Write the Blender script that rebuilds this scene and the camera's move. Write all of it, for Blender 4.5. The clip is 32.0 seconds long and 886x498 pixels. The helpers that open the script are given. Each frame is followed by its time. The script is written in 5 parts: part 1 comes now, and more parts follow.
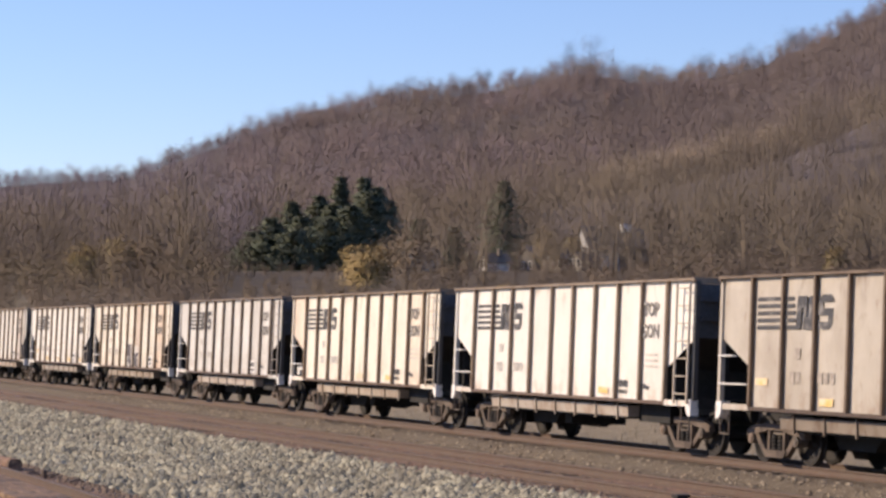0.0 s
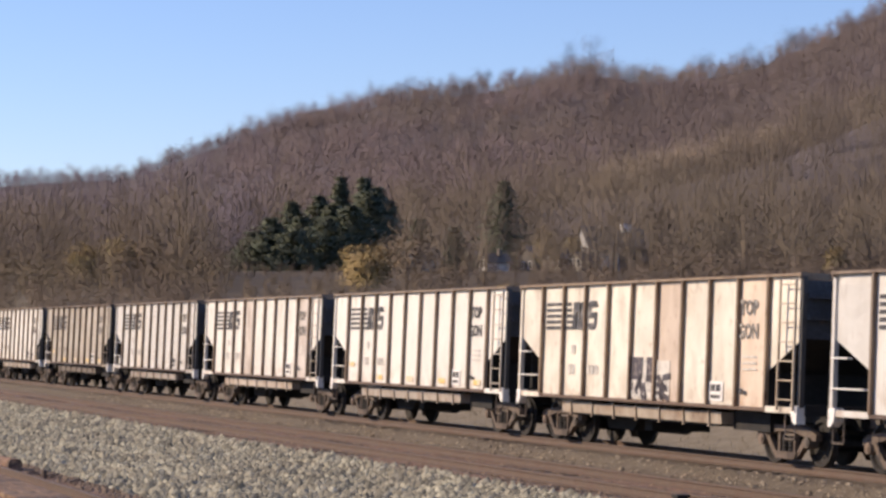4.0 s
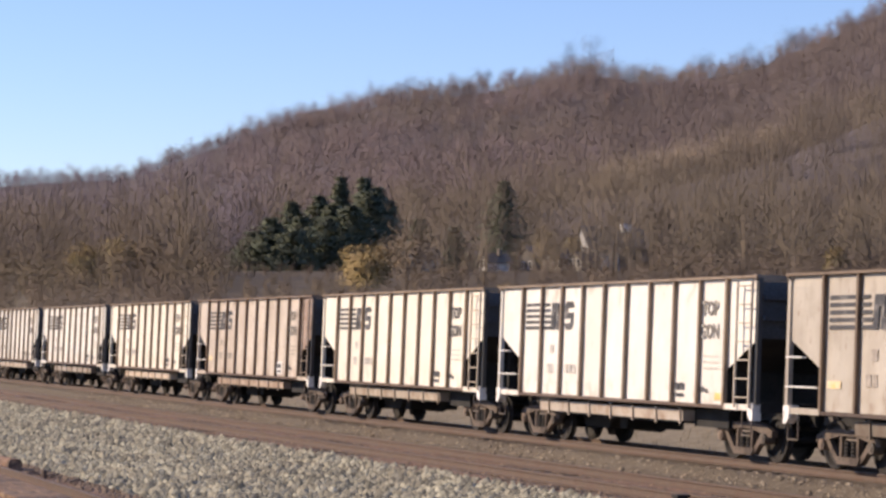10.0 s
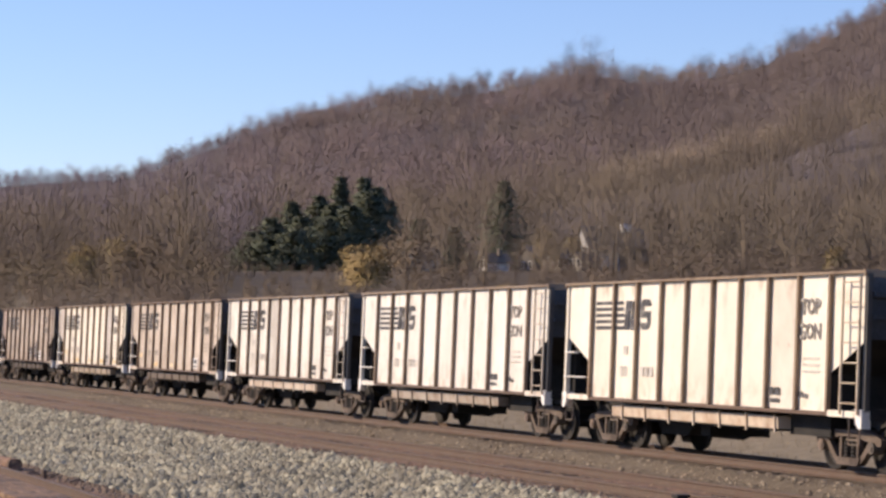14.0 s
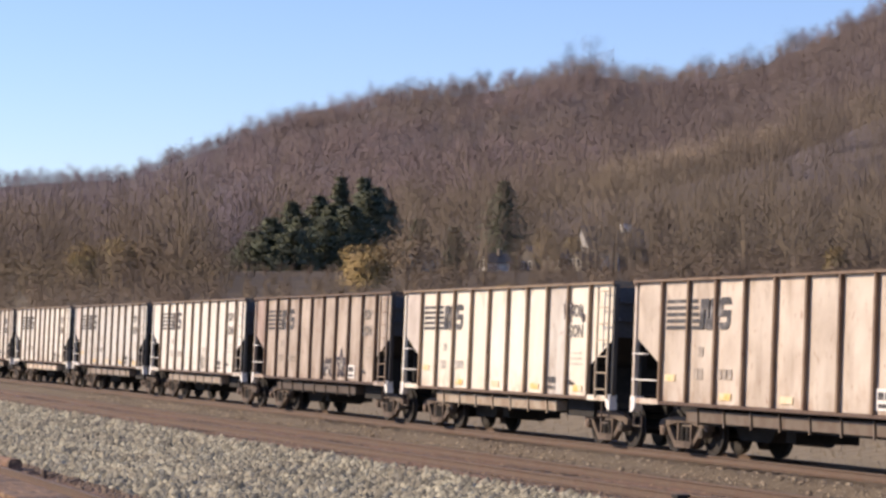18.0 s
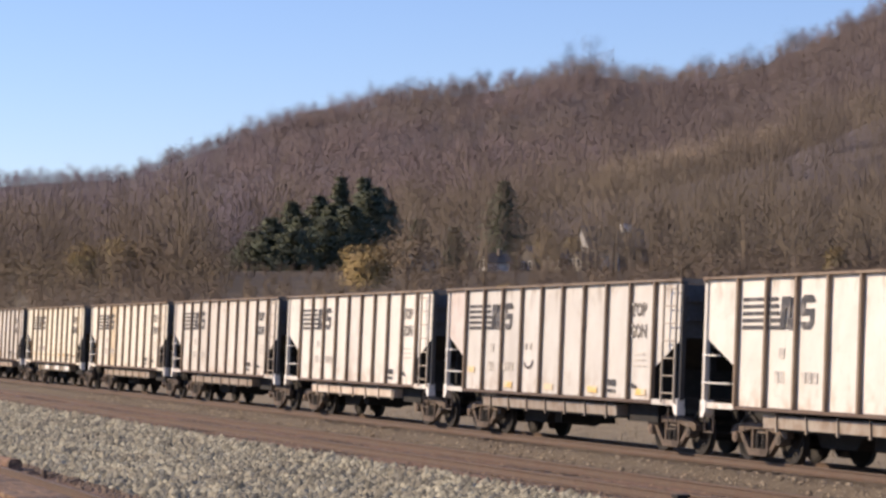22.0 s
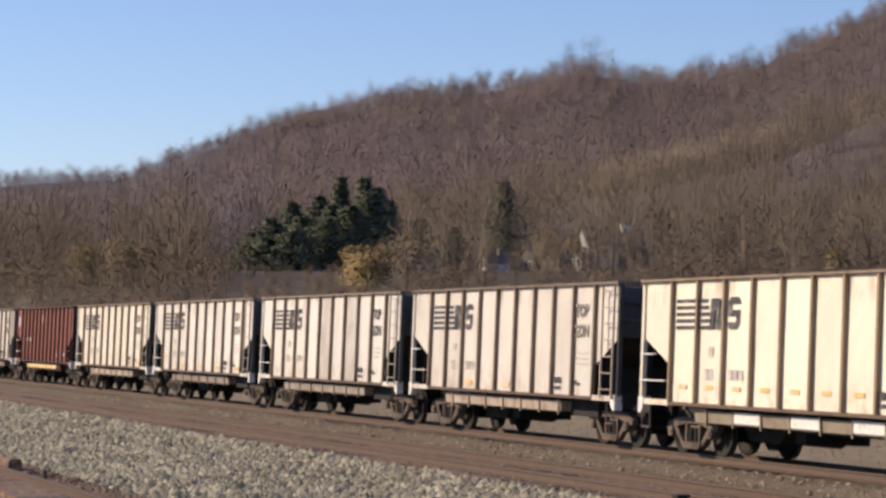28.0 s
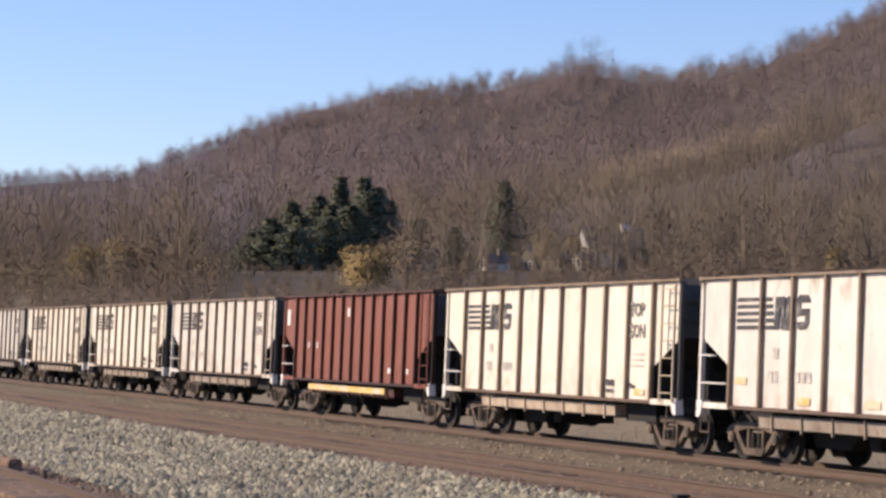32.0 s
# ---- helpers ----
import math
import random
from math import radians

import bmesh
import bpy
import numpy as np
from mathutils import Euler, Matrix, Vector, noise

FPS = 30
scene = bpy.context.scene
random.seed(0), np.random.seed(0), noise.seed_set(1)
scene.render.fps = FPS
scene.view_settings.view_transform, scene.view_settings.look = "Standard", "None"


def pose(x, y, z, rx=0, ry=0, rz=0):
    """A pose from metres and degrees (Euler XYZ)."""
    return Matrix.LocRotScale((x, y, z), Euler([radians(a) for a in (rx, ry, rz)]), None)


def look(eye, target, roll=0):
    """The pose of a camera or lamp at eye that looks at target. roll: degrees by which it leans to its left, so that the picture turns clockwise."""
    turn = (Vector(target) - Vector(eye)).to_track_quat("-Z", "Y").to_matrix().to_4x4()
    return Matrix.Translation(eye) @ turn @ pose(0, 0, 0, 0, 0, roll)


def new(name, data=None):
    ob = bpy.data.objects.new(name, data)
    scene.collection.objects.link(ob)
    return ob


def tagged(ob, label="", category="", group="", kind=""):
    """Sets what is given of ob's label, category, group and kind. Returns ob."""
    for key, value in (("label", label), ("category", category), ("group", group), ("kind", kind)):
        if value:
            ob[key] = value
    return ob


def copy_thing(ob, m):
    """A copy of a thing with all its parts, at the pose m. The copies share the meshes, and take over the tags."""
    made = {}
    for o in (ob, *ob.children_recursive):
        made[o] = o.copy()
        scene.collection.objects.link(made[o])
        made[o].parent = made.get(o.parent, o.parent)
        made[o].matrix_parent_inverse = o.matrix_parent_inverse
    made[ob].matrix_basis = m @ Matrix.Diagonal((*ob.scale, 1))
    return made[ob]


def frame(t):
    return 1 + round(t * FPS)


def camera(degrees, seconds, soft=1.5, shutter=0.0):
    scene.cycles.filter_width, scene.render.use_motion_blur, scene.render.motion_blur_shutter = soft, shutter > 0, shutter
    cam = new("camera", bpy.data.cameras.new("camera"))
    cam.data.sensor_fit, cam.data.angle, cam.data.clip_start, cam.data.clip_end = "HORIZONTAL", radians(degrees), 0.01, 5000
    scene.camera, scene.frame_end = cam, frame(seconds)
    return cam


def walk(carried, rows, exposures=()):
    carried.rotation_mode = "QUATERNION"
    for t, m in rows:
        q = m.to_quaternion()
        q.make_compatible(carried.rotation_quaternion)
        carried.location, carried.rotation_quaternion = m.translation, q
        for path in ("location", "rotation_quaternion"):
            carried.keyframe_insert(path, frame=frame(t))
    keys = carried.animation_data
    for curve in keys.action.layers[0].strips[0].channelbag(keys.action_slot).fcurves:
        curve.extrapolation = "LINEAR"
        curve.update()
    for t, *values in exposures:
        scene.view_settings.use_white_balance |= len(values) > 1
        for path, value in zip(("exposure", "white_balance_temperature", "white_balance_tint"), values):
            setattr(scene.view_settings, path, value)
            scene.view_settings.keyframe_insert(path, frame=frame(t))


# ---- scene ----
# Metres. The tracks run along x, the train goes towards +x. y grows away from the camera, z = 0 is the rail head.
CAR_PITCH = 14.6
LONG, SHORT = 13.71, 13.29     # body lengths over the corner posts
SIDE = 1.56           # half width of the side sheets
TRAIN_Y = 23.10       # centre of the train's track
CANT = -2.5           # its far rail lies lower, in degrees
MID_Y = 17.55         # centre of the empty middle track
NEAR_Y = 7.2          # centre of the near track
EYE = Vector((0, 0, 2.6))
YAW, PITCH, ROLL = 20.5, 1.95, 0.0

# ---- camera ----
cam = camera(21.2, 32.0, soft=2.8)
AIM = Vector((-math.cos(radians(YAW)) * math.cos(radians(PITCH)), math.sin(radians(YAW)) * math.cos(radians(PITCH)), math.sin(radians(PITCH))))
VIEW = look(EYE, EYE + AIM * 10, ROLL)
walk(cam, [(0, VIEW), (32, VIEW)], [
    (0, 0.32, 6270, 29), (2, 0.26, 6290, 28), (3, 0.26, 6270, 29), (6, 0.30, 6250, 29), (9, 0.38, 6250, 29), (13, 0.34, 6260, 29), (14, 0.32, 6260, 29), (17, 0.38, 6260, 29), (19, 0.43, 6290, 29), (21.5, 0.34, 6280, 29),
    (23, 0.21, 6360, 28), (24, 0.17, 6440, 27), (25, 0.09, 6430, 27), (27, 0.08, 6400, 27), (28, 0.12, 6400, 27), (29, 0.11, 6380, 28), (30, 0.21, 6270, 29), (31, 0.31, 6260, 29), (32, 0.31, 6260, 29)])

# ---- light ----
SUN_EL, SUN_FROM = 28.0, Vector((-0.55, -0.835, 0)).normalized()
world = bpy.data.worlds.new("sky")
scene.world = world
world.use_nodes = True
wn = world.node_tree.nodes
sky = wn.new("ShaderNodeTexSky")
sky.sky_type = 'NISHITA'
sky.sun_disc = False
sky.sun_elevation = radians(SUN_EL)
sky.sun_rotation = math.atan2(SUN_FROM.x, SUN_FROM.y)
sky.air_density, sky.dust_density, sky.ozone_density = 1.0, 0.0, 4.8
wn["Background"].inputs["Strength"].default_value = 0.122
world.node_tree.links.new(sky.outputs[0], wn["Background"].inputs[0])
sun = new("sun", bpy.data.lights.new("sun", 'SUN'))
sun.data.energy, sun.data.angle, sun.data.color = 4.5, radians(0.6), (1.0, 0.86, 0.55)
sun.matrix_world = look(SUN_FROM * 100 + Vector((0, 0, 100 * math.tan(radians(SUN_EL)))), (0, 0, 0))


# ---- materials ----
def material(name, base, rough=0.8, metal=0.0, spots=(), fine=20.0, fine_mix=0.25, bump=0.0, bump_scale=30.0, space="Object", tint=0.0):
    """A surface of one base colour with grain, larger patches of the colours in spots (colour, scale, low, high), and relief."""
    m = bpy.data.materials.new(name)
    m.use_nodes = True
    t = m.node_tree
    n, l = t.nodes, t.links
    b = n["Principled BSDF"]
    b.inputs["Roughness"].default_value, b.inputs["Metallic"].default_value = rough, metal
    if space == "World":
        co = n.new("ShaderNodeNewGeometry").outputs["Position"]
    else:
        co = n.new("ShaderNodeTexCoord").outputs["Object"]
    g = n.new("ShaderNodeTexNoise")
    g.inputs["Scale"].default_value, g.inputs["Detail"].default_value = fine, 4
    l.new(co, g.inputs["Vector"])
    mix = n.new("ShaderNodeMix")
    mix.data_type = 'RGBA'
    ramp = n.new("ShaderNodeMapRange")
    ramp.inputs["From Min"].default_value, ramp.inputs["From Max"].default_value = 0.35, 0.65
    l.new(g.outputs["Fac"], ramp.inputs["Value"])
    l.new(ramp.outputs[0], mix.inputs["Factor"])
    mix.inputs["A"].default_value = (*[c * (1 - fine_mix) for c in base], 1)
    mix.inputs["B"].default_value = (*[min(1, c * (1 + fine_mix)) for c in base], 1)
    out = mix.outputs["Result"]
    for colour, scale, low, high in spots:
        s = n.new("ShaderNodeTexNoise")
        s.inputs["Scale"].default_value, s.inputs["Detail"].default_value = scale, 5
        l.new(co, s.inputs["Vector"])
        r = n.new("ShaderNodeMapRange")
        r.inputs["From Min"].default_value, r.inputs["From Max"].default_value = low, high
        l.new(s.outputs["Fac"], r.inputs["Value"])
        x = n.new("ShaderNodeMix")
        x.data_type = 'RGBA'
        l.new(r.outputs[0], x.inputs["Factor"])
        l.new(out, x.inputs["A"])
        x.inputs["B"].default_value = (*colour, 1)
        out = x.outputs["Result"]
    if tint:
        # tone from piece to piece
        info = n.new("ShaderNodeNewGeometry")
        hs = n.new("ShaderNodeHueSaturation")
        r = n.new("ShaderNodeMapRange")
        r.inputs["To Min"].default_value, r.inputs["To Max"].default_value = 1 - tint, 1 + tint
        l.new(info.outputs["Random Per Island"], r.inputs["Value"])
        l.new(r.outputs[0], hs.inputs["Value"])
        l.new(out, hs.inputs["Color"])
        out = hs.outputs["Color"]
    l.new(out, b.inputs["Base Color"])
    if bump:
        h = n.new("ShaderNodeTexNoise")
        h.inputs["Scale"].default_value, h.inputs["Detail"].default_value = bump_scale, 5
        l.new(co, h.inputs["Vector"])
        k = n.new("ShaderNodeBump")
        k.inputs["Strength"].default_value, k.inputs["Distance"].default_value = 1.0, bump
        l.new(h.outputs["Fac"], k.inputs["Height"])
        l.new(k.outputs[0], b.inputs["Normal"])
    return m


def car_paint():
    """Weathered paint: the colour is the object's own, its alpha says how much rust and grime lies on it."""
    m = bpy.data.materials.new("weathered_car_paint")
    m.use_nodes = True
    t = m.node_tree
    n, l = t.nodes, t.links
    b = n["Principled BSDF"]
    b.inputs["Roughness"].default_value = 0.62
    info, co = n.new("ShaderNodeObjectInfo"), n.new("ShaderNodeTexCoord")
    # each piece has stains of its own
    shift = n.new("ShaderNodeVectorMath")
    shift.operation = 'MULTIPLY_ADD'
    comb = n.new("ShaderNodeCombineXYZ")
    l.new(info.outputs["Random"], comb.inputs[0])
    l.new(info.outputs["Random"], comb.inputs[2])
    l.new(comb.outputs[0], shift.inputs[0])
    shift.inputs[1].default_value = (37, 0, 19)
    l.new(co.outputs["Object"], shift.inputs[2])

    def noise_of(scale, stretch, low, high):
        mp = n.new("ShaderNodeMapping")
        mp.inputs["Scale"].default_value = stretch
        l.new(shift.outputs[0], mp.inputs["Vector"])
        tx = n.new("ShaderNodeTexNoise")
        tx.inputs["Scale"].default_value, tx.inputs["Detail"].default_value = scale, 6
        l.new(mp.outputs[0], tx.inputs["Vector"])
        r = n.new("ShaderNodeMapRange")
        r.inputs["From Min"].default_value, r.inputs["From Max"].default_value = low, high
        l.new(tx.outputs["Fac"], r.inputs["Value"])
        return r.outputs[0]

    def times(a, c, value=1.0):
        k = n.new("ShaderNodeMath")
        k.operation = 'MULTIPLY'
        l.new(a, k.inputs[0])
        if c is None:
            k.inputs[1].default_value = value
        else:
            l.new(c, k.inputs[1])
        return k.outputs[0]

    def blend(fac, a, colour):
        x = n.new("ShaderNodeMix")
        x.data_type = 'RGBA'
        l.new(fac, x.inputs["Factor"])
        l.new(a, x.inputs["A"])
        x.blend_type = 'MULTIPLY'
        x.inputs["B"].default_value = (*colour, 1)
        return x.outputs["Result"]

    grime = info.outputs["Alpha"]
    # sheets of one wagon differ a little
    tone = n.new("ShaderNodeHueSaturation")
    vary = n.new("ShaderNodeMapRange")
    vary.inputs["To Min"].default_value, vary.inputs["To Max"].default_value = 0.94, 1.07
    l.new(info.outputs["Random"], vary.inputs["Value"])
    l.new(vary.outputs[0], tone.inputs["Value"])
    l.new(info.outputs["Color"], tone.inputs["Color"])
    out = tone.outputs["Color"]
    # rust splashed up from the sill, in ragged patches
    sep = n.new("ShaderNodeSeparateXYZ")
    l.new(co.outputs["Object"], sep.inputs[0])
    low = n.new("ShaderNodeMapRange")
    low.inputs["From Min"].default_value, low.inputs["From Max"].default_value = 1.75, 1.05
    l.new(sep.outputs["Z"], low.inputs["Value"])
    out = blend(times(noise_of(1.3, (1, 1, 0.6), 0.40, 0.75), grime), out, (0.52, 0.45, 0.39))
    out = blend(times(times(noise_of(2.2, (1, 1, 0.22), 0.52, 0.80), grime), None, 0.6), out, (0.40, 0.31, 0.25))
    out = blend(times(times(noise_of(3.4, (1, 1, 0.8), 0.46, 0.66), low.outputs[0]), None, 0.55), out, (0.60, 0.42, 0.30))
    high = n.new("ShaderNodeMapRange")
    high.inputs["From Min"].default_value, high.inputs["From Max"].default_value = 2.9, 3.5
    l.new(sep.outputs["Z"], high.inputs["Value"])
    out = blend(times(times(noise_of(2.6, (1, 1, 0.45), 0.54, 0.68), high.outputs[0]), None, 0.7), out, (0.45, 0.37, 0.31))
    out = blend(times(noise_of(7.0, (1, 1, 0.6), 0.60, 0.75), grime), out, (0.45, 0.24, 0.14))
    out = blend(times(noise_of(60.0, (1, 1, 1), 0.45, 0.8), None, 0.12), out, (0.42, 0.38, 0.34))
    l.new(out, b.inputs["Base Color"])
    r = n.new("ShaderNodeTexNoise")
    r.inputs["Scale"].default_value = 2.2
    l.new(shift.outputs[0], r.inputs["Vector"])
    k = n.new("ShaderNodeBump")
    k.inputs["Strength"].default_value, k.inputs["Distance"].default_value = 0.5, 0.02
    l.new(r.outputs["Fac"], k.inputs["Height"])
    l.new(k.outputs[0], b.inputs["Normal"])
    return m


PAINT = car_paint()
IRON = material("grimy_cast_iron", (0.10, 0.085, 0.07), 0.75, 0.0, [((0.20, 0.14, 0.10), 3.0, 0.45, 0.7)], 25, 0.3, 0.004, 40)
FRAME = material("dusty_truck_casting", (0.13, 0.096, 0.072), 0.85, 0.0, [((0.06, 0.042, 0.032), 2.5, 0.45, 0.7), ((0.17, 0.14, 0.115), 4.0, 0.6, 0.8)], 30, 0.3, 0.004, 40)
# near-black steel, with the shade under and inside the wagons in the colour
BLACK = material("near_black_steel", (0.012, 0.011, 0.011), 0.85, 0.0, [((0.028, 0.024, 0.021), 2.0, 0.5, 0.75)], 12, 0.3)
# wagon ends: their shade and the sky's blue are put into the colour
ENDSHADE = material("shaded_end_sheet", (0.06, 0.066, 0.075), 0.7, 0.0, [((0.04, 0.04, 0.042), 1.2, 0.45, 0.7), ((0.10, 0.075, 0.06), 3.0, 0.62, 0.75)], 15, 0.2)
# wheel and spring steel, near black for the shade behind the side frames
TREAD = material("shaded_wheel_steel", (0.018, 0.015, 0.013), 0.8, 0.0, [((0.03, 0.022, 0.017), 6.0, 0.5, 0.7)], 30, 0.25)
LETTER = material("faded_black_lettering", (0.055, 0.055, 0.06), 0.8, 0.0, [((0.30, 0.28, 0.26), 4.0, 0.52, 0.8)], 25, 0.3)
FADED = material("worn_grey_lettering", (0.17, 0.155, 0.14), 0.8, 0.0, [((0.5, 0.47, 0.41), 7.0, 0.5, 0.66)], 25, 0.3)
PALE = material("ghosted_grey_lettering", (0.44, 0.41, 0.37), 0.8, 0.0, [((0.62, 0.58, 0.51), 6.0, 0.42, 0.58)], 25, 0.2)
GHOST = material("dull_brown_grey_lettering", (0.30, 0.26, 0.22), 0.8, 0.0, [((0.42, 0.36, 0.30), 6.0, 0.42, 0.58)], 25, 0.2)
YELLOW = material("yellow_reflective_patch", (0.74, 0.50, 0.15), 0.6, 0.0, [((0.70, 0.58, 0.40), 3.0, 0.42, 0.62)], 25, 0.2)
WHITE = material("chipped_white_paint", (0.78, 0.75, 0.70), 0.6, 0.0, [((0.45, 0.36, 0.28), 6.0, 0.58, 0.75)], 25, 0.12)
SPRAY = material("dark_spray_paint", (0.06, 0.05, 0.06), 0.7, 0.0, [((0.3, 0.25, 0.22), 7.0, 0.55, 0.75)], 20, 0.3)
RUBBER = material("black_rubber_hose", (0.02, 0.02, 0.02), 0.7, 0.0, [], 30, 0.3)
RAIL = material("rusty_rail_steel", (0.115, 0.077, 0.054), 0.75, 0.1, [((0.11, 0.065, 0.045), 3.0, 0.45, 0.7)], 30, 0.25, 0.002, 60, "World")
RAILTOP = material("worn_rail_head", (0.28, 0.24, 0.21), 0.4, 0.7, [((0.2, 0.13, 0.09), 1.0, 0.5, 0.7)], 30, 0.2, space="World")
TIE = material("weathered_oak_tie", (0.15, 0.115, 0.085), 0.9, 0.0, [((0.22, 0.17, 0.125), 2.0, 0.45, 0.65), ((0.07, 0.055, 0.045), 5.0, 0.55, 0.75)], 18, 0.35, 0.01, 25)
TIMBER = material("brown_rotten_timber", (0.250, 0.144, 0.088), 0.9, 0.0, [((0.112, 0.069, 0.046), 2.5, 0.48, 0.65), ((0.375, 0.230, 0.138), 5.0, 0.55, 0.7)], 18, 0.3, 0.01, 25)
PLANK = material("worn_crossing_plank", (0.22, 0.13, 0.072), 0.9, 0.0, [((0.075, 0.05, 0.037), 1.1, 0.47, 0.58), ((0.33, 0.235, 0.15), 3.0, 0.55, 0.7), ((0.10, 0.07, 0.05), 5.0, 0.56, 0.66)], 15, 0.3, 0.01, 20)
GRAVEL = material("grey_ballast_stone", (0.344, 0.317, 0.224), 0.9, 0.0, [((0.267, 0.238, 0.167), 0.9, 0.42, 0.62)], 35, 0.25, space="World", tint=0.6)
PALEGRAVEL = material("pale_dusty_stone", (0.27, 0.218, 0.15), 0.95, 0.0, [((0.20, 0.15, 0.10), 0.6, 0.45, 0.65)], 35, 0.25, space="World", tint=0.45)
BROWNGRAVEL = material("rust_stained_ballast", (0.215, 0.148, 0.096), 0.95, 0.0, [((0.235, 0.178, 0.125), 0.6, 0.45, 0.7)], 35, 0.25, space="World", tint=0.35)


def ground_material():
    """Grey ballast bed, rust-brown track beds, a dry grassy bank, and leaf litter on the slopes, one passing into the other across the valley."""
    m = bpy.data.materials.new("valley_ground")
    m.use_nodes = True
    n, l = m.node_tree.nodes, m.node_tree.links
    b = n["Principled BSDF"]
    b.inputs["Roughness"].default_value = 0.95
    pos = n.new("ShaderNodeNewGeometry").outputs["Position"]
    sep = n.new("ShaderNodeSeparateXYZ")
    l.new(pos, sep.inputs[0])

    def tone(a, c, scale):
        g = n.new("ShaderNodeTexNoise")
        g.inputs["Scale"].default_value, g.inputs["Detail"].default_value = scale, 6
        l.new(pos, g.inputs["Vector"])
        r = n.new("ShaderNodeMapRange")
        r.inputs["From Min"].default_value, r.inputs["From Max"].default_value = 0.3, 0.7
        l.new(g.outputs["Fac"], r.inputs["Value"])
        x = n.new("ShaderNodeMix")
        x.data_type = 'RGBA'
        l.new(r.outputs[0], x.inputs["Factor"])
        x.inputs["A"].default_value, x.inputs["B"].default_value = (*a, 1), (*c, 1)
        return x.outputs["Result"]

    wob = n.new("ShaderNodeTexNoise")
    wob.inputs["Scale"].default_value, wob.inputs["Detail"].default_value = 0.9, 4
    l.new(pos, wob.inputs["Vector"])
    ws = n.new("ShaderNodeMath")
    ws.operation = 'MULTIPLY_ADD'
    l.new(wob.outputs["Fac"], ws.inputs[0])
    ws.inputs[1].default_value = 1.0
    l.new(sep.outputs["Y"], ws.inputs[2])

    def step(a, c, at, soft):
        r = n.new("ShaderNodeMapRange")
        r.inputs["From Min"].default_value, r.inputs["From Max"].default_value = at - soft, at + soft
        l.new(ws.outputs[0], r.inputs["Value"])
        x = n.new("ShaderNodeMix")
        x.data_type = 'RGBA'
        l.new(r.outputs[0], x.inputs["Factor"])
        l.new(a, x.inputs["A"])
        l.new(c, x.inputs["B"])
        return x.outputs["Result"]

    # ballast bed darker than its stones: shade of the gaps in the colour
    grey = tone((0.12, 0.105, 0.072), (0.25, 0.222, 0.158), 5)
    strip = tone((0.105, 0.081, 0.053), (0.172, 0.136, 0.092), 4)
    rust = tone((0.165, 0.097, 0.061), (0.245, 0.148, 0.095), 3)
    cess = tone((0.098, 0.073, 0.047), (0.148, 0.113, 0.077), 3)
    grass = tone((0.185, 0.145, 0.085), (0.27, 0.215, 0.135), 1.6)
    litter = tone((0.092, 0.073, 0.068), (0.125, 0.098, 0.094), 0.05)
    out = step(rust, grey, 10.0, 0.25)
    out = step(out, rust, 16.55, 0.2)
    out = step(out, strip, 19.3, 0.3)
    out = step(out, cess, 21.7, 0.2)
    out = step(out, grass, 27.5, 1.2)
    meadow = tone((0.075, 0.054, 0.031), (0.115, 0.083, 0.05), 0.3)
    out = step(out, meadow, 62, 14)
    out = step(out, litter, 190, 30)
    l.new(out, b.inputs["Base Color"])
    h = n.new("ShaderNodeTexNoise")
    h.inputs["Scale"].default_value, h.inputs["Detail"].default_value = 16, 4
    l.new(pos, h.inputs["Vector"])
    k = n.new("ShaderNodeBump")
    k.inputs["Distance"].default_value = 0.05
    l.new(h.outputs["Fac"], k.inputs["Height"])
    l.new(k.outputs[0], b.inputs["Normal"])
    return m


GROUND = ground_material()
# extra blue in the brown, purple and grey twigs stands in for distance haze
BARK = material("bare_grey_brown_twigs", (0.145, 0.113, 0.115), 0.95, 0.0, [((0.150, 0.115, 0.136), 0.014, 0.42, 0.55), ((0.148, 0.120, 0.102), 0.006, 0.5, 0.58), ((0.091, 0.071, 0.073), 0.014, 0.50, 0.60), ((0.169, 0.135, 0.120), 0.06, 0.56, 0.68)], 0.05, 0.2, space="World", tint=0.06)
# darkened purple twigs: shade of the hill's fold put into the colour
PURPLEBARK = material("shaded_purple_brown_twigs", (0.112, 0.088, 0.089), 0.95, 0.0, [((0.136, 0.108, 0.101), 0.012, 0.48, 0.60)], 0.05, 0.2, space="World", tint=0.06)
RUSTLEAF = material("rust_orange_oak_leaves", (0.24, 0.125, 0.075), 0.95, 0.0, [((0.19, 0.13, 0.10), 0.08, 0.45, 0.6)], 0.3, 0.2, space="World", tint=0.15)
# grey twigs, tinted blue for the haze over the far slope
GREYBARK = material("hazy_grey_purple_twigs", (0.121, 0.103, 0.125), 0.95, 0.0, [((0.133, 0.111, 0.143), 0.014, 0.42, 0.55), ((0.129, 0.111, 0.112), 0.03, 0.52, 0.62)], 0.05, 0.2, space="World", tint=0.06)
OLIVEBARK = material("olive_tan_twigs", (0.124, 0.100, 0.077), 0.95, 0.0, [((0.135, 0.109, 0.080), 0.012, 0.45, 0.58), ((0.096, 0.075, 0.062), 0.02, 0.5, 0.62)], 0.05, 0.2, space="World", tint=0.06)
# pale twigs: sun on the spur's treetops put into the colour
PALEBARK = material("sunlit_tan_twigs", (0.256, 0.205, 0.160), 0.95, 0.0, [((0.200, 0.156, 0.120), 0.1, 0.45, 0.65)], 0.3, 0.2, space="World", tint=0.12)
